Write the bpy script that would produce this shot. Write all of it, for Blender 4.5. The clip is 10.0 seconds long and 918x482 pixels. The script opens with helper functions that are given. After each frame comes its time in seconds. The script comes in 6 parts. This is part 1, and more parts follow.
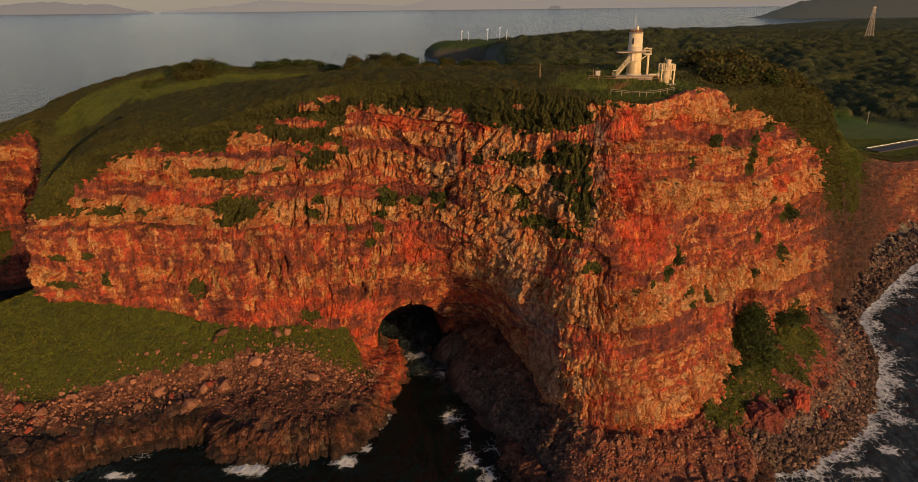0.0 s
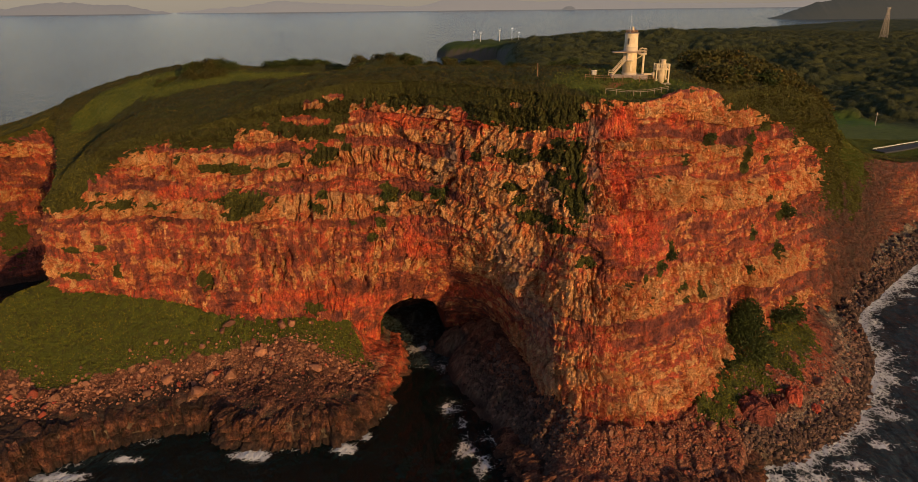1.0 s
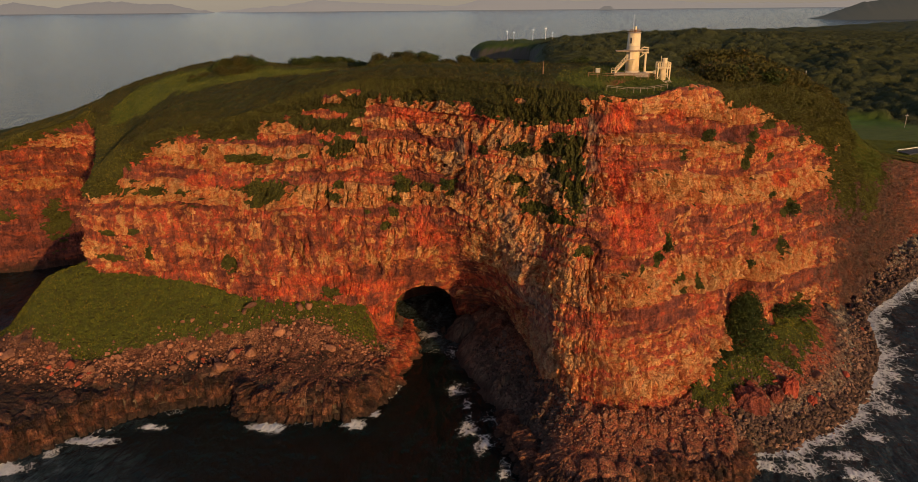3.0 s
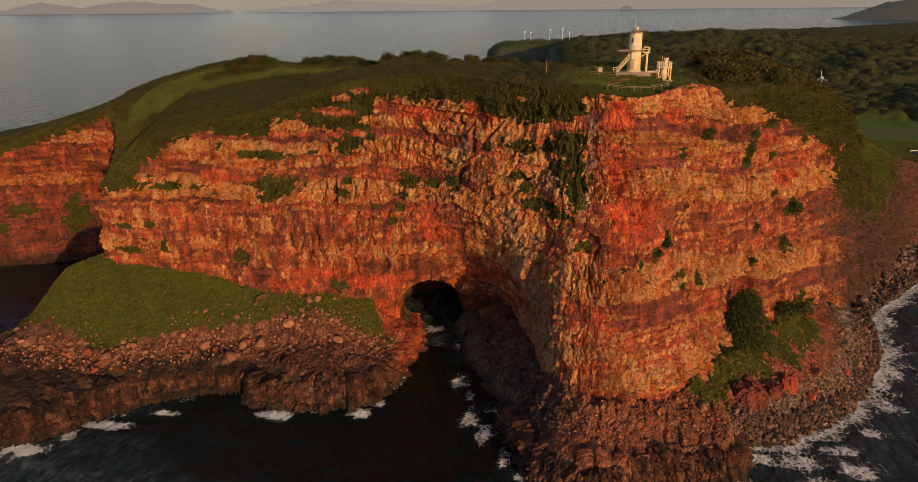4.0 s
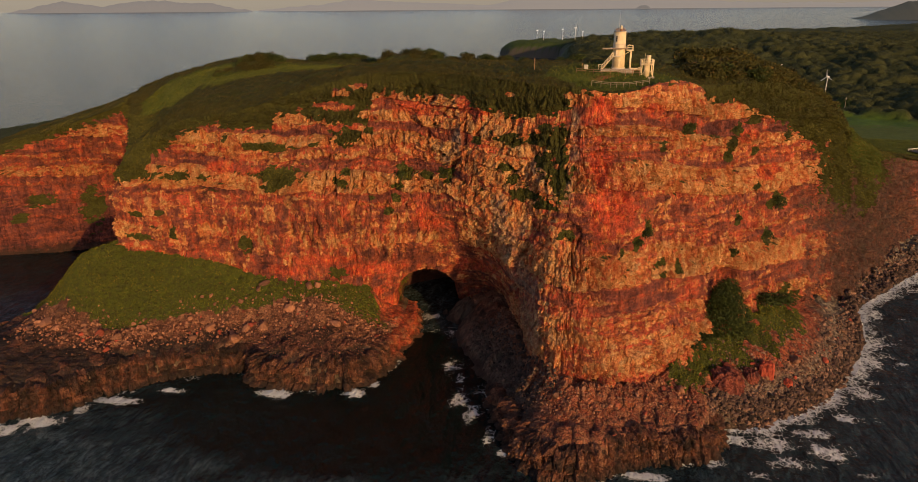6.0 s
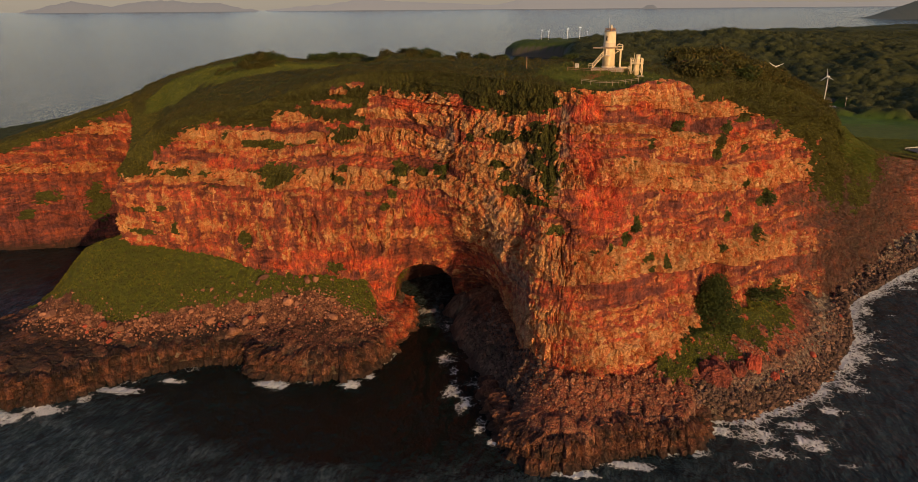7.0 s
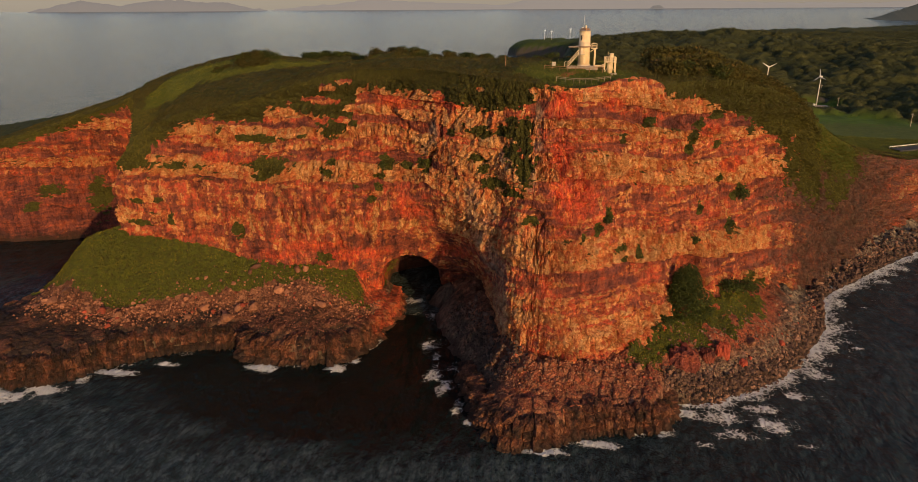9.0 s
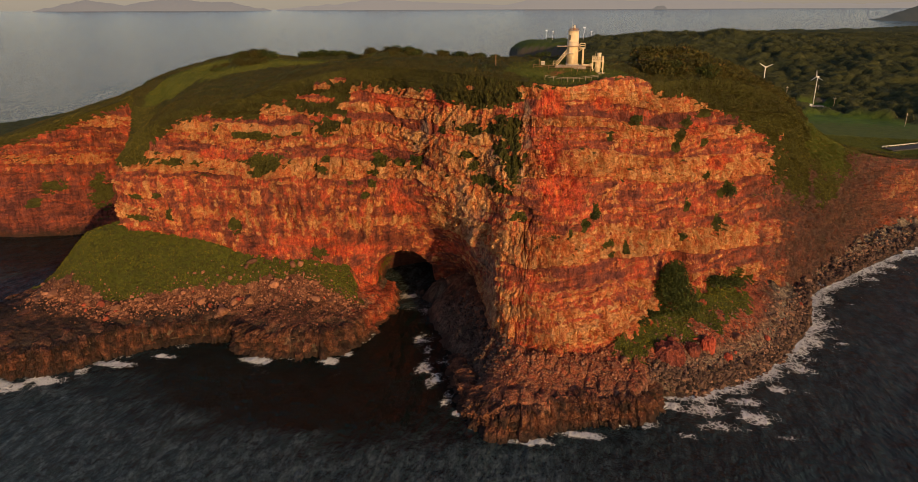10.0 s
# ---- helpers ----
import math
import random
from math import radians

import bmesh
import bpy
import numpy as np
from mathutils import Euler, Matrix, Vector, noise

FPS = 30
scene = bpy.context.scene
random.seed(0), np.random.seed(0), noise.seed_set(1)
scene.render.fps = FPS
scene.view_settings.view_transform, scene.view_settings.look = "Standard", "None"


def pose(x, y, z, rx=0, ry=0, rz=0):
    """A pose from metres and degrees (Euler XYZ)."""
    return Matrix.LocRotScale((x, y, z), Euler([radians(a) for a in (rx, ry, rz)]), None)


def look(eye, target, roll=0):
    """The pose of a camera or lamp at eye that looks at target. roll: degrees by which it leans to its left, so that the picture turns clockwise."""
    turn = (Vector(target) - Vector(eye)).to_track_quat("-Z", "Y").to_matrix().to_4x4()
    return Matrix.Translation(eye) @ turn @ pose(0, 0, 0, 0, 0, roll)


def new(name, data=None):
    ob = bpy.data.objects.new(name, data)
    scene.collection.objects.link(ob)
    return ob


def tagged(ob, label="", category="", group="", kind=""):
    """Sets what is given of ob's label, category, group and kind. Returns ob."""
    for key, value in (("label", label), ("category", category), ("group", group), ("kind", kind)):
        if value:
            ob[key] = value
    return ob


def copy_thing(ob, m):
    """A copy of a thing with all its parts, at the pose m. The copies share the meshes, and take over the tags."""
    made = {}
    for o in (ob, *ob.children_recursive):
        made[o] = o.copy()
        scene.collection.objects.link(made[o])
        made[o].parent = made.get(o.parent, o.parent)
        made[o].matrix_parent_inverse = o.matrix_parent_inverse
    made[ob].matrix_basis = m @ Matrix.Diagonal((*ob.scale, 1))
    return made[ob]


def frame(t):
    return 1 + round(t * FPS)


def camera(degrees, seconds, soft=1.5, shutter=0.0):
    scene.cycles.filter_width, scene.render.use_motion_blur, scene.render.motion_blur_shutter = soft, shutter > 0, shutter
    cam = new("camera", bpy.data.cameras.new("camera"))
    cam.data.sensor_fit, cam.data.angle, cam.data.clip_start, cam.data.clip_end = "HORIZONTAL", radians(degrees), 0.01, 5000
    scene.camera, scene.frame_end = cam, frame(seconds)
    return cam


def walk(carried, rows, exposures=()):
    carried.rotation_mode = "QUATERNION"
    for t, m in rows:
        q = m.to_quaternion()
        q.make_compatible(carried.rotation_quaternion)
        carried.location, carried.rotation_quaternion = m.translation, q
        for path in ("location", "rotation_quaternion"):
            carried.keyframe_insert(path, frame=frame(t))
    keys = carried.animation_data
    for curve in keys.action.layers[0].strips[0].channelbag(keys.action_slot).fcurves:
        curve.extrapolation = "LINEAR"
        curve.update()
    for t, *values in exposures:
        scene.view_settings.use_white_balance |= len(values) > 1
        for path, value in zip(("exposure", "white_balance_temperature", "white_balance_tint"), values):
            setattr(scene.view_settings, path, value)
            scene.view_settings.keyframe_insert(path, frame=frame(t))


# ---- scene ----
# ---- camera ----
cam = camera(68.7, 10.0, soft=0.5)
PATH = [
    (0, (0.53, 0.354, 96.981), (0.554, 2.231, 96.291), -0.6),
    (0.5, (2.115, -1.753, 97.028), (2.119, 0.124, 96.339), -0.6),
    (1, (3.707, -3.891, 97.074), (3.693, -2.013, 96.386), -0.6),
    (1.5, (5.309, -5.968, 97.125), (5.276, -4.091, 96.437), -0.5),
    (2, (6.897, -8.008, 97.182), (6.838, -6.131, 96.495), -0.6),
    (2.5, (8.523, -9.997, 97.24), (8.437, -8.121, 96.552), -0.6),
    (4, (13.814, -15.827, 97.467), (13.649, -13.956, 96.779), -0.6),
    (4.5, (15.477, -17.852, 97.514), (15.294, -15.983, 96.826), -0.6),
    (5, (17.148, -19.81, 97.567), (16.955, -17.942, 96.879), -0.5),
    (5.5, (18.845, -21.724, 97.597), (18.645, -19.857, 96.908), -0.5),
    (7, (24.446, -27.239, 97.782), (24.218, -25.376, 97.092), -0.6),
    (7.5, (26.326, -29.065, 97.823), (26.093, -27.203, 97.133), -0.5),
    (8, (28.297, -30.895, 97.877), (28.057, -29.033, 97.187), -0.5),
    (8.5, (30.232, -32.715, 97.937), (29.989, -30.854, 97.247), -0.5),
    (9, (32.206, -34.543, 97.986), (31.959, -32.682, 97.296), -0.5),
    (9.5, (34.134, -36.293, 98.029), (33.884, -34.433, 97.339), -0.5),
    (10, (36.101, -37.971, 98.057), (35.845, -36.111, 97.367), -0.4),
]
walk(cam, [(t, look(eye, target, roll)) for t, eye, target, roll in PATH], exposures=[(0, -0.20), (3, -0.15), (6, -0.09), (10, -0.04)])

# ---- world and sun: a low evening sun in front of the cliff, a little to its right ----
SUN_EL, SUN_AZ = 10.0, 147.0
world = bpy.data.worlds.new("evening_sky")
scene.world = world
world.use_nodes = True
wn = world.node_tree.nodes
sky = wn.new("ShaderNodeTexSky")
sky.sky_type = "NISHITA"
sky.sun_disc = False
sky.sun_elevation = radians(SUN_EL)
sky.sun_rotation = radians(SUN_AZ)
sky.air_density, sky.dust_density, sky.ozone_density = 1.0, 1.5, 2.0
wn["Background"].inputs[1].default_value = 0.15
haze = wn.new("ShaderNodeMix")
haze.data_type, haze.blend_type = "RGBA", "MULTIPLY"
haze.inputs[0].default_value = 1.0
haze.inputs[7].default_value = (1.16, 0.97, 0.95, 1)
world.node_tree.links.new(sky.outputs[0], haze.inputs[6])
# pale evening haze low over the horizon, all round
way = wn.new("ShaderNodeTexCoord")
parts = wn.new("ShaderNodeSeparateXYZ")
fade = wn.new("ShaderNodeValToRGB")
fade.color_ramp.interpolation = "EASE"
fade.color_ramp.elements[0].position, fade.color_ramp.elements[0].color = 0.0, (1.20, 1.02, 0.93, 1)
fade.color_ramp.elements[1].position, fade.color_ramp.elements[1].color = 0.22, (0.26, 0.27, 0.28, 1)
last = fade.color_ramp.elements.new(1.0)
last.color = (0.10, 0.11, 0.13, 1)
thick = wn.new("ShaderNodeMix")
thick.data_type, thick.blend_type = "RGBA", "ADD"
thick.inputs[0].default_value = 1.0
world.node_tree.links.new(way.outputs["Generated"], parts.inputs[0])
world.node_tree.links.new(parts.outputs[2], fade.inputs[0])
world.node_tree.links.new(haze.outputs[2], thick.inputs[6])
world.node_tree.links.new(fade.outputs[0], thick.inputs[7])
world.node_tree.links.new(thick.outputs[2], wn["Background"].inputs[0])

sun = new("sun", bpy.data.lights.new("sun", "SUN"))
sun.data.energy, sun.data.angle, sun.data.color = 4.0, radians(0.6), (1.0, 0.59, 0.215)
to_sun = Vector((math.sin(radians(SUN_AZ)) * math.cos(radians(SUN_EL)), math.cos(radians(SUN_AZ)) * math.cos(radians(SUN_EL)), math.sin(radians(SUN_EL))))
sun.matrix_world = look(to_sun * 300, (0, 0, 0))

# ---- tools: noise, curves, meshes ----
rng = np.random.default_rng(7)
PERM = rng.permutation(4096)
GRAD = rng.normal(size=(4096, 3))
GRAD /= np.linalg.norm(GRAD, axis=1)[:, None]


def perlin(x, y, z=0.0):
    """Gradient noise, about -1 to 1."""
    x, y, z = np.broadcast_arrays(np.asarray(x, float), np.asarray(y, float), np.asarray(z, float))
    xi, yi, zi = np.floor(x).astype(int), np.floor(y).astype(int), np.floor(z).astype(int)
    xf, yf, zf = x - xi, y - yi, z - zi
    u, v, w = (f * f * f * (f * (f * 6 - 15) + 10) for f in (xf, yf, zf))
    total = np.zeros(x.shape)
    for dx in (0, 1):
        for dy in (0, 1):
            for dz in (0, 1):
                h = PERM[(PERM[(PERM[(xi + dx) & 4095] + yi + dy) & 4095] + zi + dz) & 4095]
                g = GRAD[h]
                dot = g[..., 0] * (xf - dx) + g[..., 1] * (yf - dy) + g[..., 2] * (zf - dz)
                total += dot * (u if dx else 1 - u) * (v if dy else 1 - v) * (w if dz else 1 - w)
    return total * 1.6


def fbm(x, y, z=0.0, octaves=4, gain=0.5):
    total, amp = 0.0, 1.0
    for k in range(octaves):
        f = 2.0 ** k
        total = total + amp * perlin(np.asarray(x) * f + 17.3 * k, np.asarray(y) * f + 5.1 * k, np.asarray(z) * f)
        amp *= gain
    return total


def cells(x, y, seed=0):
    """Distances to the nearest and second nearest of scattered points (one a unit cell), and the nearest one's random number."""
    x, y = np.broadcast_arrays(np.asarray(x, float), np.asarray(y, float))
    xi, yi = np.floor(x).astype(int), np.floor(y).astype(int)
    d1, d2, who = np.full(x.shape, 9.0), np.full(x.shape, 9.0), np.zeros(x.shape)
    for dx in (-1, 0, 1):
        for dy in (-1, 0, 1):
            h = PERM[(PERM[(xi + dx + seed) & 4095] + yi + dy) & 4095]
            px, py = xi + dx + (h & 63) / 64, yi + dy + (h >> 6) / 64
            d = np.hypot(x - px, y - py)
            near = d < d1
            d2 = np.where(near, d1, np.minimum(d2, d))
            who = np.where(near, PERM[h] / 4096, who)
            d1 = np.where(near, d, d1)
    return d1, d2, who


def facets(x, y, seed=0):
    """Flat, tilted block faces: how far each stands out (about -0.5 to 0.5), and the distance to its joint."""
    x, y = np.broadcast_arrays(np.asarray(x, float), np.asarray(y, float))
    xi, yi = np.floor(x).astype(int), np.floor(y).astype(int)
    d1, d2 = np.full(x.shape, 9.0), np.full(x.shape, 9.0)
    who, ox, oy = np.zeros(x.shape), np.zeros(x.shape), np.zeros(x.shape)
    for dx in (-1, 0, 1):
        for dy in (-1, 0, 1):
            h = PERM[(PERM[(xi + dx + seed) & 4095] + yi + dy) & 4095]
            lx, ly = x - (xi + dx + 0.15 + 0.7 * (h & 63) / 64), y - (yi + dy + 0.15 + 0.7 * (h >> 6) / 64)
            d = np.maximum(np.abs(lx), np.abs(ly)) + 0.25 * np.minimum(np.abs(lx), np.abs(ly))
            near = d < d1
            d2 = np.where(near, d1, np.minimum(d2, d))
            who = np.where(near, PERM[h] / 4096, who)
            ox, oy = np.where(near, lx, ox), np.where(near, ly, oy)
            d1 = np.where(near, d, d1)
    tilt_x, tilt_y = (who * 37.3) % 1 - 0.5, (who * 91.7) % 1 - 0.6
    return (who - 0.5) + 0.9 * tilt_x * ox + 0.8 * tilt_y * oy, d2 - d1


def pick(*keys):
    """A random number for each set of whole numbers, 0 to 1."""
    h = 0
    for k in keys:
        h = PERM[(h + np.asarray(k).astype(int)) & 4095]
    return h / 4096


def bedded(s, z, thick, wide, seed):
    """Blocks in level beds, split by upright joints: how far each stands out (-0.5 to 0.5), its bed's share, and the distances to the bed's and the block's joints."""
    b = z / thick + 0.45 * perlin(z / (2.6 * thick), 0.5, seed)
    bed = np.floor(b)
    own = pick(bed + 900, seed)
    c = s / (wide * (0.7 + 0.8 * own)) + 40 * own + 0.35 * perlin(s / wide / 1.5, z / thick / 2, seed + 2)
    col = np.floor(c)
    who, lean, nod = pick(bed + 900, col + 2000, seed), pick(bed + 900, col + 2000, seed + 5), pick(bed + 900, col + 2000, seed + 9)
    fb, fc = b - bed, c - col
    out = (who - 0.5) + 0.7 * (lean - 0.5) * (fc - 0.5) + 0.5 * (nod - 0.7) * (fb - 0.5)
    return out, own - 0.5, np.minimum(fb, 1 - fb) * thick, np.minimum(fc, 1 - fc) * wide


def step(a, b, x):
    f = np.clip((np.asarray(x, float) - a) / (b - a), 0, 1)
    return f * f * (3 - 2 * f)


def curve_at(points, t):
    """Catmull-Rom through the rows of points, at the parameters t (0 to rows - 1)."""
    p = np.vstack([2 * points[0] - points[1], points, 2 * points[-1] - points[-2]])
    i = np.clip(np.floor(t).astype(int), 0, len(points) - 2)
    f = (t - i)[:, None]
    a, b, c, d = p[i], p[i + 1], p[i + 2], p[i + 3]
    return 0.5 * (2 * b + (c - a) * f + (2 * a - 5 * b + 4 * c - d) * f ** 2 + (3 * b - a - 3 * c + d) * f ** 3)


def to_line(x, y, line):
    """Distance from the places to a polyline, and how far along it (0 to rows - 1) the nearest place lies."""
    best, along = np.full(x.shape, 1e9), np.zeros(x.shape)
    for k in range(len(line) - 1):
        (ax, ay), (bx, by) = line[k][:2], line[k + 1][:2]
        dx, dy = bx - ax, by - ay
        f = np.clip(((x - ax) * dx + (y - ay) * dy) / (dx * dx + dy * dy + 1e-9), 0, 1)
        d = np.hypot(x - ax - f * dx, y - ay - f * dy)
        near = d < best
        best, along = np.where(near, d, best), np.where(near, k + f, along)
    return best, along


def inside(x, y, ring):
    """Whether the places lie in a closed ring."""
    hit = np.zeros(x.shape, bool)
    for k in range(len(ring)):
        (ax, ay), (bx, by) = ring[k - 1][:2], ring[k][:2]
        crosses = (ay > y) != (by > y)
        hit ^= crosses & (x < (bx - ax) * (y - ay) / (by - ay + 1e-12) + ax)
    return hit


def within(x, y, ring):
    """Signed distance to a closed ring, above zero inside."""
    d, _ = to_line(x, y, list(ring) + [ring[0]])
    return np.where(inside(x, y, ring), d, -d)


def mesh_of(name, verts, faces, material, attrs=None, smooth=True):
    """A mesh datablock from arrays; attrs: name -> a float for each vertex."""
    me = bpy.data.meshes.new(name)
    verts, faces = np.asarray(verts, np.float32), np.asarray(faces, np.int32)
    n, k = faces.shape
    me.vertices.add(len(verts))
    me.vertices.foreach_set("co", verts.ravel())
    me.loops.add(n * k)
    me.loops.foreach_set("vertex_index", faces.ravel())
    me.polygons.add(n)
    me.polygons.foreach_set("loop_start", np.arange(0, n * k, k, dtype=np.int32))
    me.polygons.foreach_set("loop_total", np.full(n, k, np.int32))
    me.polygons.foreach_set("use_smooth", np.full(n, smooth))
    for key, values in (attrs or {}).items():
        a = me.attributes.new(key, "FLOAT", "POINT")
        a.data.foreach_set("value", np.asarray(values, np.float32).ravel())
    me.update(calc_edges=True)
    me.validate()
    me.materials.append(material)
    return me


def grid_faces(rows, cols, keep=None):
    i = np.arange(rows * cols).reshape(rows, cols)
    f = np.stack([i[:-1, :-1], i[:-1, 1:], i[1:, 1:], i[1:, :-1]], -1).reshape(-1, 4)
    if keep is not None:
        f = f[keep.ravel()[f].any(1)]
        used, f = np.unique(f, return_inverse=True)
        return f.reshape(-1, 4), used
    return f


def leaf_mesh(name, places, ups, size, material, spread=0.9, lift=0.3, long=1.5):
    """Many small leaf-like blades, one at each place, that lean about the given way."""
    n = len(places)
    axis = ups * 0.8 + rng.normal(size=(n, 3)) * spread
    axis /= np.linalg.norm(axis, axis=1)[:, None]
    side = np.cross(axis, rng.normal(size=(n, 3)))
    side /= np.linalg.norm(side, axis=1)[:, None]
    s = size * rng.uniform(0.6, 1.4, (n, 1))
    base = places + ups * lift * s
    tip = base + axis * s * long
    v = np.stack([base + side * s * 0.42, tip, base - side * s * 0.42], 1).reshape(-1, 3)
    f = np.arange(3 * n).reshape(n, 3)
    return mesh_of(name, v, f, material, smooth=False)


def scatter_grid(verts, weight, count):
    """Random places on a grid of vertices, more where weight is greater: places and the grid's normals."""
    a, b, c = verts[:-1, :-1], verts[:-1, 1:], verts[1:, :-1]
    cross = np.cross(b - a, c - a)
    area = np.linalg.norm(cross, axis=-1)
    w = (area * np.clip(weight[:-1, :-1], 0, None)).ravel()
    pick = rng.choice(len(w), size=count, p=w / w.sum())
    i, j = np.unravel_index(pick, area.shape)
    u, v = rng.random((2, count, 1))
    places = a[i, j] + u * (b - a)[i, j] + v * (c - a)[i, j]
    up = cross[i, j] / (area[i, j][:, None] + 1e-9)
    return places, up


def link_part(name, bm, material, parent=None, label="", smooth=False):
    """Links a bmesh as one mesh object under a thing."""
    me = bpy.data.meshes.new(name)
    bm.normal_update()
    for f in bm.faces:
        f.smooth = smooth
    bm.to_mesh(me)
    bm.free()
    me.materials.append(material)
    ob = new(name, me)
    ob.parent = parent
    return tagged(ob, label)

# ---- materials ----
def nodes_of(name, rough=0.9):
    m = bpy.data.materials.new(name)
    m.use_nodes = True
    t = m.node_tree
    p = t.nodes["Principled BSDF"]
    p.inputs["Roughness"].default_value = rough
    p.inputs["Specular IOR Level"].default_value = 0.25
    return m, t, p


def put(t, kind, **links):
    """A node with its input links or values."""
    n = t.nodes.new(kind)
    for key, v in links.items():
        s = n.inputs[key]
        if isinstance(v, bpy.types.NodeSocket):
            t.links.new(v, s)
        else:
            s.default_value = v
    return n


def ramp(t, fac, stops):
    n = t.nodes.new("ShaderNodeValToRGB")
    t.links.new(fac, n.inputs[0])
    e = n.color_ramp.elements
    while len(e) < len(stops):
        e.new(0.5)
    for k, (pos, col) in enumerate(stops):
        e[k].position, e[k].color = pos, (*col, 1) if len(col) == 3 else col
    return n.outputs[0]


def mix(t, fac, a, b, blend="MIX"):
    n = t.nodes.new("ShaderNodeMix")
    n.data_type, n.blend_type = "RGBA", blend
    for v, s in ((fac, n.inputs[0]), (a, n.inputs[6]), (b, n.inputs[7])):
        if isinstance(v, bpy.types.NodeSocket):
            t.links.new(v, s)
        else:
            s.default_value = v if isinstance(v, float) else (*v, 1)
    return n.outputs[2]


def calc(t, op, a, b=0.0, clamp=False):
    n = t.nodes.new("ShaderNodeMath")
    n.operation, n.use_clamp = op, clamp
    for v, s in ((a, n.inputs[0]), (b, n.inputs[1])):
        if isinstance(v, bpy.types.NodeSocket):
            t.links.new(v, s)
        else:
            s.default_value = v
    return n.outputs[0]


def coords(t, scale=(1, 1, 1)):
    g = t.nodes.new("ShaderNodeNewGeometry")
    m = t.nodes.new("ShaderNodeMapping")
    m.inputs["Scale"].default_value = scale
    t.links.new(g.outputs["Position"], m.inputs[0])
    return m.outputs[0]


def grain(t, scale, detail=4.0, stretch=(1, 1, 1), rough=0.6):
    n = t.nodes.new("ShaderNodeTexNoise")
    n.inputs["Scale"].default_value, n.inputs["Detail"].default_value, n.inputs["Roughness"].default_value = scale, detail, rough
    t.links.new(coords(t, stretch), n.inputs["Vector"])
    return n.outputs[0]


def attr(t, name):
    n = t.nodes.new("ShaderNodeAttribute")
    n.attribute_name = name
    return n.outputs["Fac"]


def bump(t, p, height, strength=0.5, distance=0.3):
    n = put(t, "ShaderNodeBump", Strength=strength, Distance=distance, Height=height)
    t.links.new(n.outputs[0], p.inputs["Normal"])


GRASS = (0.08, 0.10, 0.013)
SHRUB = (0.050, 0.050, 0.014)


def warped(t, stretch, amount=0.5, scale=0.9):
    """World places, stretched, pushed about by noise so that joints run unevenly."""
    n = t.nodes.new("ShaderNodeTexNoise")
    n.inputs["Scale"].default_value, n.inputs["Detail"].default_value = scale, 3.0
    t.links.new(coords(t), n.inputs["Vector"])
    v = t.nodes.new("ShaderNodeVectorMath")
    v.operation = "MULTIPLY_ADD"
    v.inputs[1].default_value = (amount,) * 3
    t.links.new(n.outputs["Color"], v.inputs[0])
    t.links.new(coords(t, stretch), v.inputs[2])
    return v.outputs[0]


def joints(t, where, scale):
    """Distance to the nearest joint between blocks, and a random number for each block."""
    out = []
    for feature in ("DISTANCE_TO_EDGE", "F1"):
        n = t.nodes.new("ShaderNodeTexVoronoi")
        n.feature = feature
        n.inputs["Scale"].default_value = scale
        t.links.new(where, n.inputs["Vector"])
        out.append(n.outputs["Distance"] if feature != "F1" else n.outputs["Color"])
    sep = t.nodes.new("ShaderNodeSeparateColor")
    t.links.new(out[1], sep.inputs[0])
    return out[0], sep.outputs[0], sep.outputs[1]


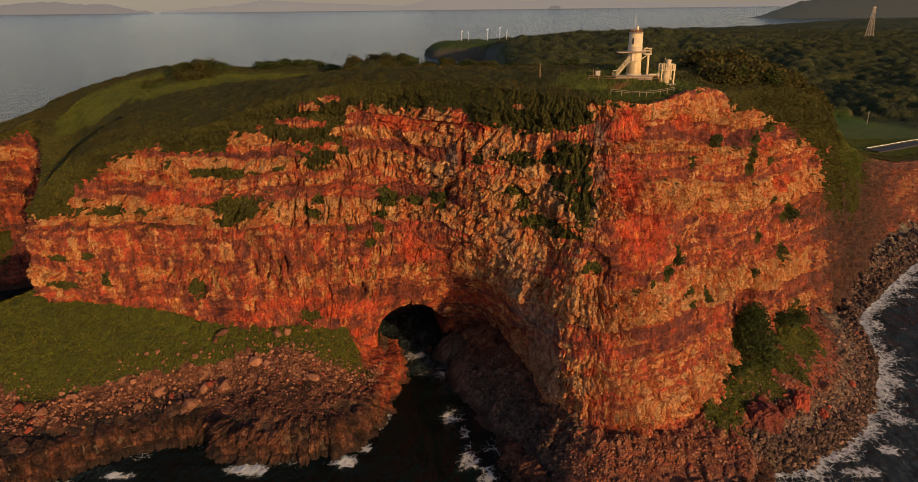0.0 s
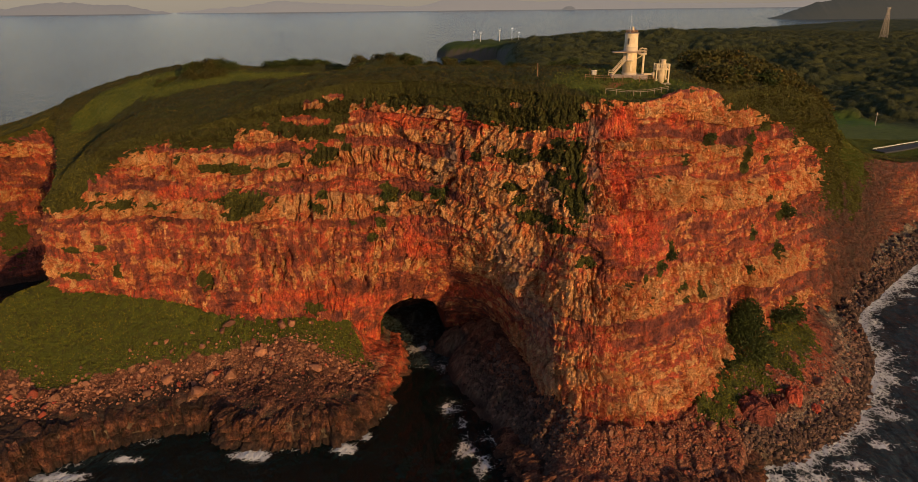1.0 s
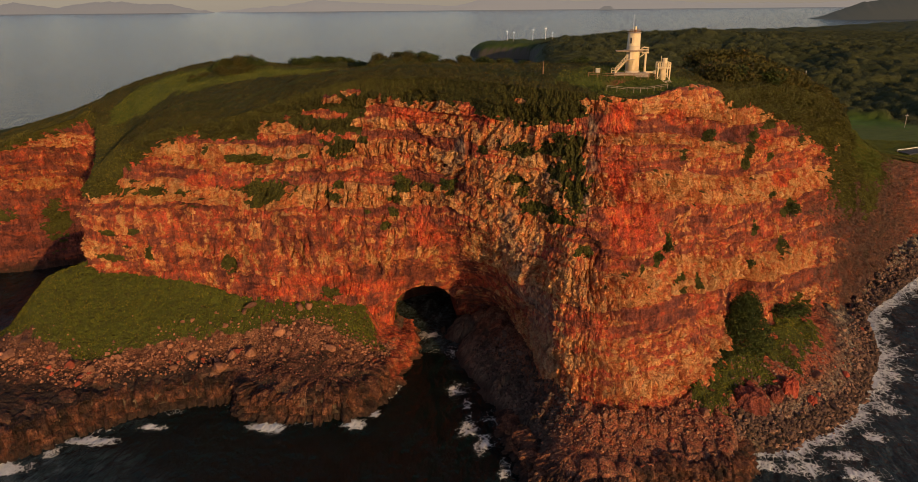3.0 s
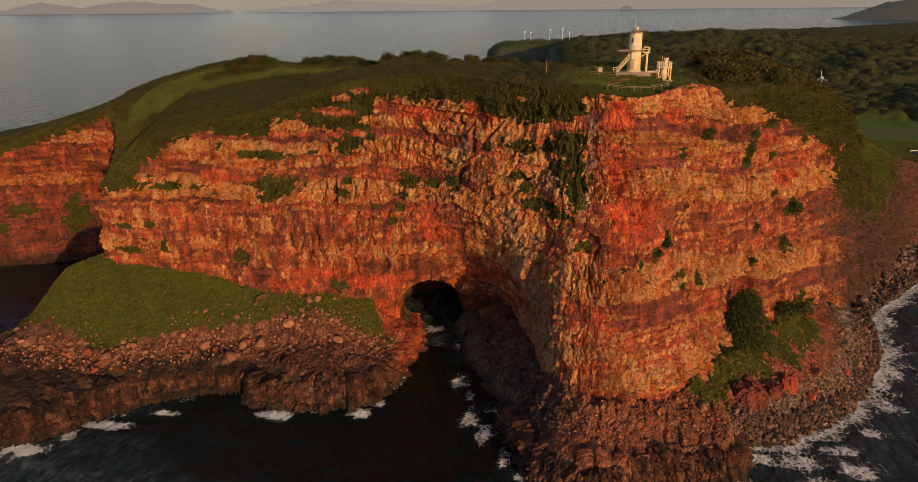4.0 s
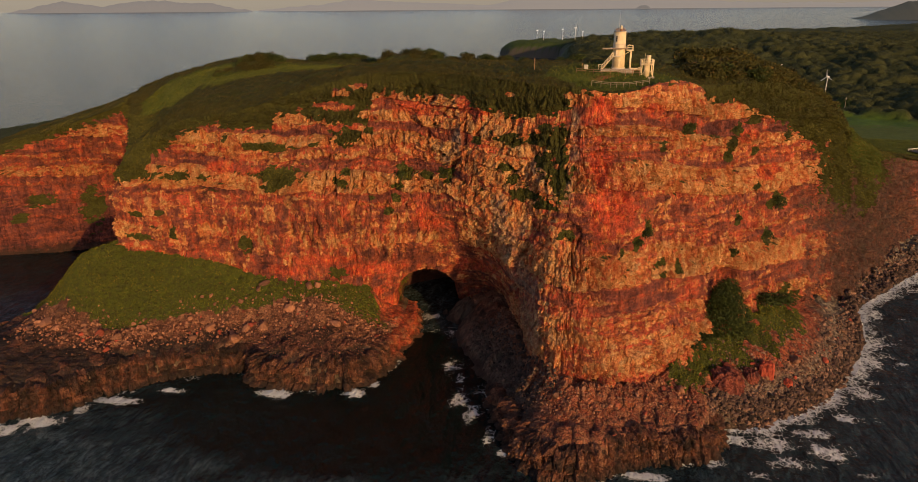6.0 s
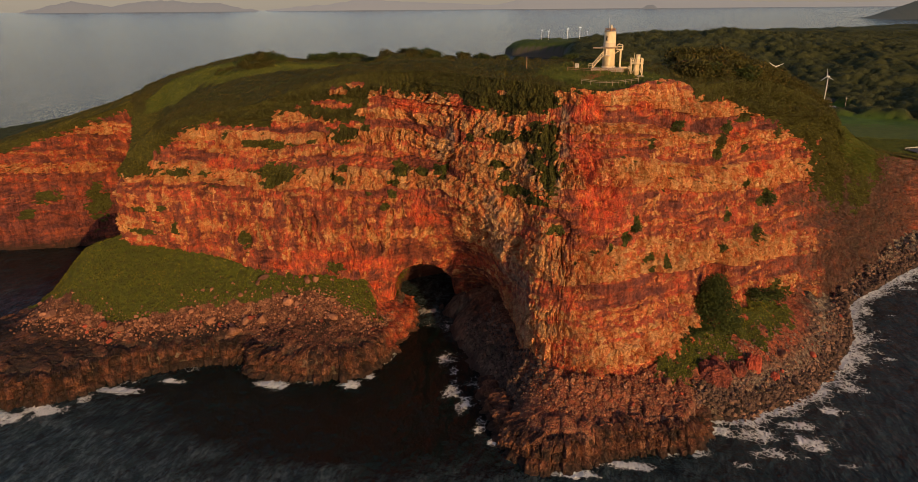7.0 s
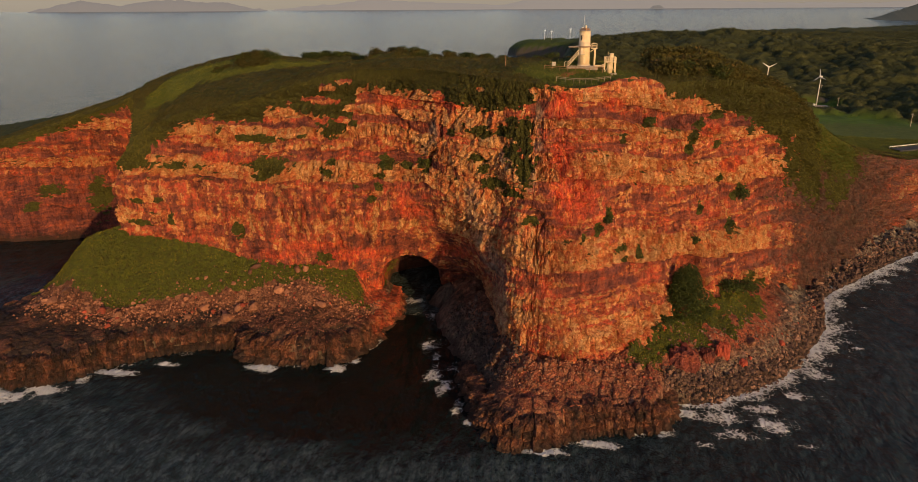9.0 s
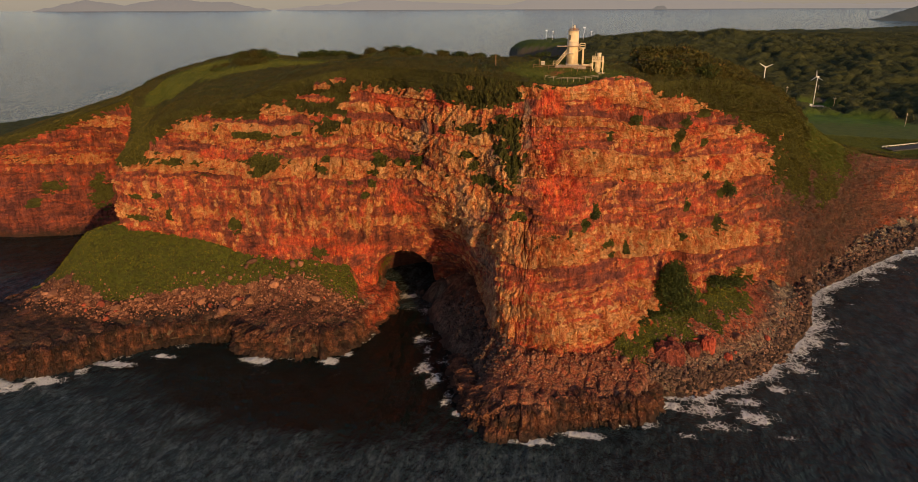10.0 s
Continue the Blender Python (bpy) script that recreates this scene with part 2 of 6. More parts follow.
def rock_material(name, soft, hard, greens, mid=0.55, aged=0.45):
    """Weathered rock: tone parts crumbling beds from hard, jointed ones; grey is a stain; dark holds stains, darker
    rock and painted arch shade; veg a thin green cover.
    """
    m, t, p = nodes_of(name, 0.92)
    where = warped(t, (1, 1, 0.42))
    edge1, pick1, pick2 = joints(t, where, 0.62)
    edge2, pick3, _ = joints(t, where, 1.5)
    centred = lambda v, k: calc(t, "MULTIPLY", calc(t, "SUBTRACT", v, 0.5), k)
    tone = calc(t, "ADD", attr(t, "tone"), centred(grain(t, 0.30, 5, (1, 1, 2.2)), 0.45))
    tone = calc(t, "ADD", tone, calc(t, "ADD", centred(pick1, 0.26), centred(pick3, 0.22)))
    is_hard = ramp(t, tone, [(mid - 0.07, (0, 0, 0)), (mid + 0.09, (1, 1, 1))])
    s_pick = calc(t, "ADD", calc(t, "ADD", grain(t, 0.20, 6, (1, 1, 1.2), 0.7), centred(pick2, 0.16)), centred(grain(t, 2.2, 4, (1, 1, 0.45)), 0.30))
    s_pick = calc(t, "ADD", s_pick, calc(t, "MULTIPLY", calc(t, "SUBTRACT", attr(t, "tone"), 0.40), 0.60))
    h_pick = calc(t, "ADD", calc(t, "ADD", grain(t, 0.45, 5, (1, 1, 0.8), 0.7), centred(pick2, 0.30)), centred(grain(t, 3.0, 3, (1, 1, 0.5)), 0.30))
    low, high = ramp(t, s_pick, soft), ramp(t, h_pick, hard)
    rust = calc(t, "MULTIPLY", attr(t, "red"), ramp(t, grain(t, 0.55, 6, (1, 1, 0.5), 0.7), [(0.38, (0.15, 0.15, 0.15)), (0.58, (0.95, 0.95, 0.95))]))
    red = ramp(t, calc(t, "ADD", grain(t, 0.8, 5, (1, 1, 0.5), 0.7), centred(pick3, 0.25)), [(0.32, (0.38, 0.060, 0.040)), (0.48, (0.70, 0.100, 0.045)), (0.70, (0.74, 0.23, 0.07))])
    col = mix(t, is_hard, low, high)
    col = mix(t, rust, col, red)
    fine = ramp(t, grain(t, 4.5, 4, (1, 1, 0.55), 0.75), [(0.37, (0.60, 0.55, 0.53)), (0.58, (1.32, 1.30, 1.27))])
    col = mix(t, 0.85, col, fine, "MULTIPLY")
    gap1 = ramp(t, edge1, [(0.0, (0.08, 0.06, 0.06)), (0.045, (1, 1, 1))])
    gap2 = ramp(t, edge2, [(0.0, (0.25, 0.2, 0.18)), (0.06, (1, 1, 1))])
    open1 = calc(t, "ADD", calc(t, "MULTIPLY", is_hard, 0.32), centred(grain(t, 0.5, 3), 1.5), True)
    col = mix(t, open1, col, gap1, "MULTIPLY")
    col = mix(t, calc(t, "ADD", calc(t, "MULTIPLY", is_hard, 0.18), centred(grain(t, 0.9, 3), 1.2), True), col, gap2, "MULTIPLY")
    old = ramp(t, grain(t, 0.14, 6, (1, 1, 0.8), 0.7), [(0.36, (0.5, 0.44, 0.45)), (0.54, (1.12, 1.1, 1.06))])
    col = mix(t, aged, col, old, "MULTIPLY")
    streak = ramp(t, grain(t, 1.5, 4, (1, 1, 0.14), 0.7), [(0.34, (0.18, 0.15, 0.14)), (0.44, (1, 1, 1))])
    col = mix(t, 0.4, col, streak, "MULTIPLY")
    stain = ramp(t, grain(t, 0.75, 4, (1, 1, 0.16), 0.65), [(0.36, (0.36, 0.27, 0.29)), (0.50, (1, 1, 1))])
    col = mix(t, calc(t, "SUBTRACT", 0.7, calc(t, "MULTIPLY", is_hard, 0.45)), col, stain, "MULTIPLY")
    greyed = ramp(t, calc(t, "ADD", grain(t, 0.9, 5, (1, 1, 0.3)), centred(pick3, 0.4)), [(0.3, (0.12, 0.098, 0.082)), (0.7, (0.50, 0.40, 0.29))])
    col = mix(t, attr(t, "grey"), col, greyed)
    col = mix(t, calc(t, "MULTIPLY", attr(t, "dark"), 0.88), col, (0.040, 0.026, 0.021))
    green = ramp(t, grain(t, 0.7, 4), [(0.3, greens[0]), (0.7, greens[1])])
    green = mix(t, attr(t, "lawn"), green, (0.065, 0.09, 0.014))
    edge = calc(t, "ADD", attr(t, "veg"), centred(grain(t, 1.3, 4), 0.8))
    col = mix(t, ramp(t, edge, [(0.42, (0, 0, 0)), (0.58, (1, 1, 1))]), col, green)
    t.links.new(col, p.inputs["Base Color"])
    knobs = calc(t, "ADD", calc(t, "MULTIPLY", calc(t, "MINIMUM", edge1, 0.16), 3.2), calc(t, "MULTIPLY", calc(t, "MINIMUM", edge2, 0.2), 1.5))
    h = calc(t, "ADD", calc(t, "MULTIPLY", knobs, calc(t, "ADD", calc(t, "MULTIPLY", is_hard, 0.7), 0.3)), calc(t, "ADD", calc(t, "MULTIPLY", grain(t, 1.6, 6, (1, 1, 0.45), 0.75), 0.9), calc(t, "MULTIPLY", grain(t, 5.5, 4, (1, 1, 0.6), 0.7), 0.40)))
    h = calc(t, "ADD", h, calc(t, "MULTIPLY", calc(t, "ADD", pick1, calc(t, "MULTIPLY", pick3, 0.5)), 0.35))
    bump(t, p, h, 1.0, 0.7)
    return m


MAROON, BROWN, RED, ORANGE, TAN = (0.105, 0.036, 0.036), (0.22, 0.066, 0.050), (0.48, 0.082, 0.050), (0.58, 0.186, 0.072), (0.65, 0.326, 0.138)
mat_cliff = rock_material("layered_red_rock", [(0.26, MAROON), (0.42, BROWN), (0.53, (0.30, 0.085, 0.048)), (0.62, RED), (0.74, ORANGE)], [(0.22, (0.38, 0.10, 0.05)), (0.38, ORANGE), (0.54, TAN), (0.80, (0.64, 0.40, 0.20))],
                          ((0.038, 0.040, 0.010), (0.072, 0.074, 0.015)))
mat_shore = rock_material("shore_rock", [(0.3, (0.030, 0.019, 0.016)), (0.48, (0.085, 0.042, 0.029)), (0.65, (0.17, 0.066, 0.040))], [(0.3, (0.11, 0.05, 0.034)), (0.5, (0.21, 0.092, 0.056)), (0.75, (0.32, 0.165, 0.10))], (SHRUB, GRASS))


def ground_material():
    m, t, p = nodes_of("grass_and_scrub", 0.95)
    lawn = ramp(t, grain(t, 0.25, 5), [(0.3, (0.064, 0.088, 0.014)), (0.7, (0.108, 0.130, 0.023))])
    scrub = ramp(t, grain(t, 0.5, 6, rough=0.75), [(0.3, (0.016, 0.022, 0.007)), (0.55, (0.045, 0.055, 0.014)), (0.75, (0.085, 0.065, 0.022))])
    earth = ramp(t, grain(t, 0.6, 5), [(0.3, (0.18, 0.05, 0.03)), (0.7, (0.32, 0.12, 0.07))])
    col = mix(t, attr(t, "lawn"), scrub, lawn)
    col = mix(t, attr(t, "earth"), col, earth)
    t.links.new(col, p.inputs["Base Color"])
    bump(t, p, grain(t, 1.5, 6, rough=0.75), 0.8, 0.8)
    return m


mat_ground = ground_material()


def forest_material():
    m, t, p = nodes_of("distant_forest", 0.95)
    # colour by crown height and chance: darkest in the gaps, palest on the tops
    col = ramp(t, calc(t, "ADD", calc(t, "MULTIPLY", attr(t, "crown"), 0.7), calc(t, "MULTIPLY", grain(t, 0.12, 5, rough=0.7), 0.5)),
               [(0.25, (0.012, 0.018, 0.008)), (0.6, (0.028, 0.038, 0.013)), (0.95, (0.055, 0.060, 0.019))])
    meadow = ramp(t, grain(t, 0.08, 5), [(0.3, (0.045, 0.085, 0.008)), (0.7, (0.095, 0.16, 0.014))])
    col = mix(t, attr(t, "lawn"), col, meadow)
    col = mix(t, attr(t, "earth"), col, (0.085, 0.075, 0.062))
    t.links.new(col, p.inputs["Base Color"])
    bump(t, p, grain(t, 0.8, 5, rough=0.75), 0.7, 1.5)
    return m


mat_forest = forest_material()


def leaf_material(name, dark, light, dry=None):
    m, t, p = nodes_of(name, 0.8)
    g = t.nodes.new("ShaderNodeNewGeometry")
    col = ramp(t, g.outputs["Random Per Island"], [(0.0, dark), (0.86, light), (1.0, dry or light)])
    col = mix(t, 0.9, col, ramp(t, grain(t, 0.18, 5, rough=0.65), [(0.3, (0.5, 0.54, 0.55)), (0.7, (1.45, 1.25, 0.95))]), "MULTIPLY")
    t.links.new(col, p.inputs["Base Color"])
    return m


mat_scrub = leaf_material("scrub_leaves", (0.032, 0.035, 0.009), (0.062, 0.061, 0.014), (0.105, 0.066, 0.024))
mat_bush = leaf_material("dark_bush_leaves", (0.016, 0.028, 0.008), (0.05, 0.075, 0.018), (0.08, 0.09, 0.02))
mat_thicket = leaf_material("thicket_leaves", (0.038, 0.042, 0.010), (0.084, 0.080, 0.018), (0.14, 0.092, 0.032))
mat_lawn = leaf_material("lawn_blades", (0.062, 0.086, 0.014), (0.105, 0.128, 0.021), (0.14, 0.13, 0.03))
mat_grass = leaf_material("grass_blades", (0.070, 0.086, 0.007), (0.140, 0.152, 0.011), (0.21, 0.155, 0.022))


def sea_material():
    """Dark water with wind ripples in gusts, their sky sheen painted in; foam is a lace of torn bubbles, denser where
    the attribute is high.
    """
    m, t, p = nodes_of("sea_water", 0.08)
    p.inputs["Specular IOR Level"].default_value = 0.42
    p.inputs["IOR"].default_value = 1.33
    lace = t.nodes.new("ShaderNodeTexVoronoi")
    lace.feature = "DISTANCE_TO_EDGE"
    lace.inputs["Scale"].default_value = 0.55
    t.links.new(warped(t, (1, 1, 1), 2.2, 0.45), lace.inputs["Vector"])
    fine = t.nodes.new("ShaderNodeTexVoronoi")
    fine.feature = "DISTANCE_TO_EDGE"
    fine.inputs["Scale"].default_value = 1.9
    t.links.new(warped(t, (1, 1, 1), 1.2, 0.9), fine.inputs["Vector"])
    web = calc(t, "MINIMUM", calc(t, "MULTIPLY", lace.outputs["Distance"], 2.6), calc(t, "ADD", calc(t, "MULTIPLY", fine.outputs["Distance"], 2.2), 0.10))
    torn = calc(t, "MULTIPLY", calc(t, "SUBTRACT", grain(t, 0.5, 6, rough=0.7), 0.5), 2.0)
    f = calc(t, "SUBTRACT", calc(t, "ADD", calc(t, "MULTIPLY", attr(t, "foam"), 1.15), torn), calc(t, "ADD", calc(t, "MULTIPLY", web, calc(t, "SUBTRACT", 2.9, calc(t, "MULTIPLY", attr(t, "foam"), 2.2))), 0.30))
    f = calc(t, "MULTIPLY", f, calc(t, "MULTIPLY", attr(t, "foam"), 5.0, True))
    mask = ramp(t, f, [(0.0, (0, 0, 0)), (0.28, (0.85, 0.85, 0.85)), (0.6, (1, 1, 1))])
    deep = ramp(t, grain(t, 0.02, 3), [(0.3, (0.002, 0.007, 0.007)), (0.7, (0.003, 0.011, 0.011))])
    # pale base colour stands in for sky reflected off the ripples
    ripple_sky_sheen = ramp(t, grain(t, 0.42, 7, (1, 0.45, 1), 0.8), [(0.38, (0.012, 0.024, 0.027)), (0.5, (0.034, 0.054, 0.060)), (0.66, (0.10, 0.135, 0.145))])
    deep = mix(t, attr(t, "wind"), deep, ripple_sky_sheen)
    haze = calc(t, "MULTIPLY", attr(t, "foam"), 0.5, True)
    deep = mix(t, haze, deep, (0.022, 0.036, 0.036))
    col = mix(t, mask, deep, (0.80, 0.80, 0.77))
    t.links.new(col, p.inputs["Base Color"])
    r = calc(t, "ADD", calc(t, "MULTIPLY", mask, 0.6), 0.10)
    t.links.new(r, p.inputs["Roughness"])
    gust = calc(t, "ADD", calc(t, "MULTIPLY", attr(t, "wind"), 0.8), 0.5)
    small = calc(t, "ADD", calc(t, "MULTIPLY", grain(t, 0.9, 4, (1, 0.6, 1)), 0.8), calc(t, "MULTIPLY", grain(t, 2.6, 3, (1, 0.7, 1)), 0.28))
    h = calc(t, "ADD", calc(t, "MULTIPLY", grain(t, 0.28, 4, (1, 0.5, 1)), 1.6), calc(t, "MULTIPLY", small, gust))
    h = calc(t, "ADD", h, calc(t, "MULTIPLY", grain(t, 0.08, 4, (1, 0.5, 1)), 3.4))
    h = calc(t, "ADD", h, calc(t, "MULTIPLY", mask, 0.25))
    bump(t, p, h, 0.9, 1.3)
    return m


mat_sea = sea_material()


def plain(name, colour, rough=0.6, metal=0.0, wear=0.25, scale=1.5):
    m, t, p = nodes_of(name, rough)
    p.inputs["Metallic"].default_value = metal
    shade = ramp(t, grain(t, scale, 5), [(0.3, (1 - wear,) * 3), (0.7, (1 + wear * 0.3,) * 3)])
    t.links.new(mix(t, 1.0, colour, shade, "MULTIPLY"), p.inputs["Base Color"])
    return m


# even glow for far ridges; its colour carries the haze of distance
def haze_glow_material(name, colour, strength):
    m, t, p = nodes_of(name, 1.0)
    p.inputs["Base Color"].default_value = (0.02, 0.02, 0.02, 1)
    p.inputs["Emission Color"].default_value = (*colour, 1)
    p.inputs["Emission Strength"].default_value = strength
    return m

# ---- the headland's cliff: guide lines at its foot, its middle and its rim, from the far bay round to the far shore ----
FOOT = [(-420, 275, 2), (-300, 240, 2), (-235, 216, 2), (-198, 208, 2), (-168, 215, 2), (-140, 224, 3), (-126, 205, 10), (-113, 178, 22), (-104, 157, 25),
        (-92, 155, 25), (-79, 154.5, 25), (-60, 153, 20), (-40, 153, 19), (-25, 157, 17), (-8, 164, 19), (6, 158, 24), (18, 138, 24), (26, 121, 12.5),
        (40, 117.5, 9.5), (56, 125, 9), (71, 144, 14)]
FOOT2 = [(86, 158, 15), (101, 174, 10), (125, 194, 3), (141, 211.5, 4), (157, 232, 6), (186, 262, 4), (235, 292, 3), (330, 335, 3), (500, 400, 3)]
MID = [(-418, 278, 16), (-298, 243, 18), (-233, 219, 22), (-196, 211, 24), (-167, 217, 26), (-138, 223, 28), (-124, 204, 34), (-112, 179, 38), (-105, 159, 42),
       (-92, 153.5, 42), (-79, 153.5, 43), (-60, 152.5, 45), (-42, 149.5, 46), (-21, 152.5, 40), (-6.5, 151, 41), (4, 144.5, 45), (18, 134.5, 40), (28.5, 124, 41),
       (45, 131.5, 56), (52, 136.5, 43), (67, 147.5, 40)]
MID2 = [(84.4, 161.6, 36), (100, 177, 40), (122, 202, 32), (138, 217, 26), (155, 236.5, 20), (187, 266, 18), (235, 295, 18), (330, 339, 16), (500, 404, 14)]
RIM = [(-415, 283, 22), (-296, 248, 28), (-231, 224, 33), (-192, 213, 42), (-165, 219, 50), (-139, 222, 58), (-123, 206, 62.5), (-112, 184, 58), (-104, 167, 51),
       (-95, 161, 57), (-81, 158.5, 64), (-60, 158, 68), (-40, 161, 74), (-23, 162, 77.5), (-6, 155, 78.5), (10, 143, 78.5), (21, 136.5, 78), (30, 132.5, 77.5),
       (41, 134, 76.3), (53, 142, 78), (64, 152.5, 75.5)]
RIM2 = [(77, 164, 75), (94, 177, 72), (114, 200, 63.5), (127, 216.5, 54), (154, 242.5, 39.5), (190, 273, 29), (236, 299, 27), (332, 344, 24), (502, 410, 20)]
# where bare rock gives way to green, station by station
BARE = [18, 22, 27, 39, 47, 56, 50, 47, 46, 52.5, 60, 62.5, 69.5, 73.2, 75, 75.5, 74.5, 76.2, 77.2, 78.8, 75, 71, 66.5, 42, 33, 28.5, 26, 25, 22, 18]
# the same along the near face, as x and height
BARE_FACE = [(-104, 46), (-91, 50), (-89, 55), (-84, 57), (-78, 61.7), (-70, 63.7), (-60, 62.4), (-52.5, 62.2), (-51, 66.5), (-45, 67.2), (-39.5, 65.6), (-33, 64.4), (-25.5, 64), (-23.6, 72), (-15.6, 73), (-12.8, 71.5),
             (-4, 73.2), (3.7, 73.2), (5.2, 71), (12.6, 70.6), (16, 69.7), (22.5, 71.3), (26, 70.5), (27.5, 76), (36, 77), (44, 78), (50, 78.3), (53.4, 78.8), (60, 76.7), (64, 72.6), (74, 71.2), (77, 69),
             (85, 65.3), (92, 62), (96.5, 58.8), (102, 55.8), (112.5, 54.4), (116, 49), (117.5, 41), (126.5, 40), (134, 42.5), (137, 36), (150, 32), (154, 38), (171, 33.8)]
foot, mid, rim = (np.array(a + b, float) for a, b in ((FOOT, FOOT2), (MID, MID2), (RIM, RIM2)))
RING = [tuple(p[:2]) for p in rim]

# the land's height over the sea: a smooth sheet through a few known heights
NEAR = [(-104, 184, 57), (-107, 195, 63.5), (-120, 209, 65), (-93, 172, 62), (-81, 168, 68), (-66, 181, 71.5), (-60, 168, 71), (-38, 171, 76.5), (-23, 174, 78.5), (-6, 165, 79.5), (10, 153, 78.8), (22, 146, 78.3), (32, 142, 77.4), (40, 142, 77.0), (47, 143.5, 77.4),
        (41, 150, 80), (50, 150, 79), (60, 160, 78.4), (69, 168, 78), (78, 177, 78.5), (89, 188, 75.5), (102, 199, 70), (113, 208, 65), (121, 215, 60.5), (132, 226, 51.5), (142, 237, 45), (155, 252, 38.5), (165, 262, 35.5), (185, 288, 28), (200, 300, 26.5),
        (-68, 206, 75.5), (-60, 220, 74.5), (-32, 197, 76), (0, 205, 74), (40, 190, 75)]
WIDE = [(-94, 226, 74.5), (-112, 230, 69.5), (-131, 238, 64.5), (235, 315, 26.5), (-147, 238, 58), (-174, 240, 50), (-221, 242, 36), (-300, 262, 26), (-420, 300, 22), (-60, 270, 66), (0, 270, 64),
        (60, 240, 62), (110, 280, 42), (200, 330, 27), (223, 390, 25), (216, 460, 23.5), (182, 460, 27), (218, 584, 34)]
FAR = [(320, 420, 27), (330, 345, 25), (500, 410, 22), (420, 520, 36), (300, 600, 42), (134, 745, 49), (223, 720, 55), (320, 760, 44), (560, 913, 37), (700, 600, 26), (70, 583, 42),
       (98, 1100, 24), (0, 1150, 20), (200, 1000, 34), (900, 1200, 20), (1200, 900, 18), (400, 1200, 30), (1400, 1800, 12), (700, 1700, 12)]


def sheet_through(points):
    p = np.array(points, float)
    s = 100.0
    q = p[:, :2] / s

    def kernel(r):
        return r * r * np.log(r + 1e-9)
    n = len(p)
    a = np.zeros((n + 3, n + 3))
    a[:n, :n] = kernel(np.hypot(q[:, None, 0] - q[None, :, 0], q[:, None, 1] - q[None, :, 1])) + np.eye(n) * 0.002
    a[:n, n:] = a[n:, :n].T
    a[:n, n], a[:n, n + 1:] = 1, q
    a[n, :n], a[n + 1:, :n] = 1, q.T
    w = np.linalg.solve(a, np.concatenate([p[:, 2], [0, 0, 0]]))

    def height(x, y):
        x, y = np.asarray(x, float) / s, np.asarray(y, float) / s
        z = w[n] + w[n + 1] * x + w[n + 2] * y
        for k in range(n):
            z = z + w[k] * kernel(np.hypot(x - q[k, 0], y - q[k, 1]))
        return z
    return height


height_near, height_far = sheet_through(NEAR + WIDE), sheet_through(WIDE + FAR)


def land_height(x, y):
    f = step(300, 380, y)
    return height_near(x, y) * (1 - f) + height_far(x, y) * f


# rock layers from below upwards: top height, tone, how far they stand out (metres); one table for each side of the arch
LAYERS_LEFT = [(18, 0.25, 0.3), (23, 0.45, 0.0), (27, 0.35, -0.5), (31, 0.55, 0.3), (34.5, 0.95, 0.9), (38, 0.5, 0.0), (41, 0.62, 0.5), (44.5, 0.5, 0.1), (46, 0.40, -0.3),
               (51, 0.9, 0.9), (54, 0.32, -0.7), (58, 0.6, 0.2), (61, 0.95, 0.8), (64, 0.35, -0.3), (67, 0.85, 0.6), (70, 0.4, -0.5), (73, 0.9, 0.6), (90, 0.35, 0.0)]
LAYERS_RIGHT = [(12, 0.58, 0.3), (20, 0.82, 0.5), (25.6, 0.62, 0.0), (32, 0.36, -0.5), (35.5, 0.95, 0.9), (39.6, 0.85, 0.6), (43, 0.40, -0.4), (47, 0.48, 0.1), (50, 0.33, -0.4), (53.5, 0.45, 0.0),
                (56.5, 0.90, 0.8), (60.5, 0.80, 0.5), (63, 0.38, -0.4), (66.4, 0.52, 0.2), (68.8, 0.88, 0.6), (73, 0.26, -0.5), (75.5, 0.88, 0.5), (90, 0.6, 0.2)]


def layer_values(table, z, soft=0.35):
    tone, out = np.full(z.shape, float(table[0][1])), np.full(z.shape, float(table[0][2]))
    for (top, t0, o0), (_, t1, o1) in zip(table[:-1], table[1:]):
        f = step(top - soft, top + soft, z)
        tone, out = tone + f * (t1 - t0), out + f * (o1 - o0)
    return tone, out


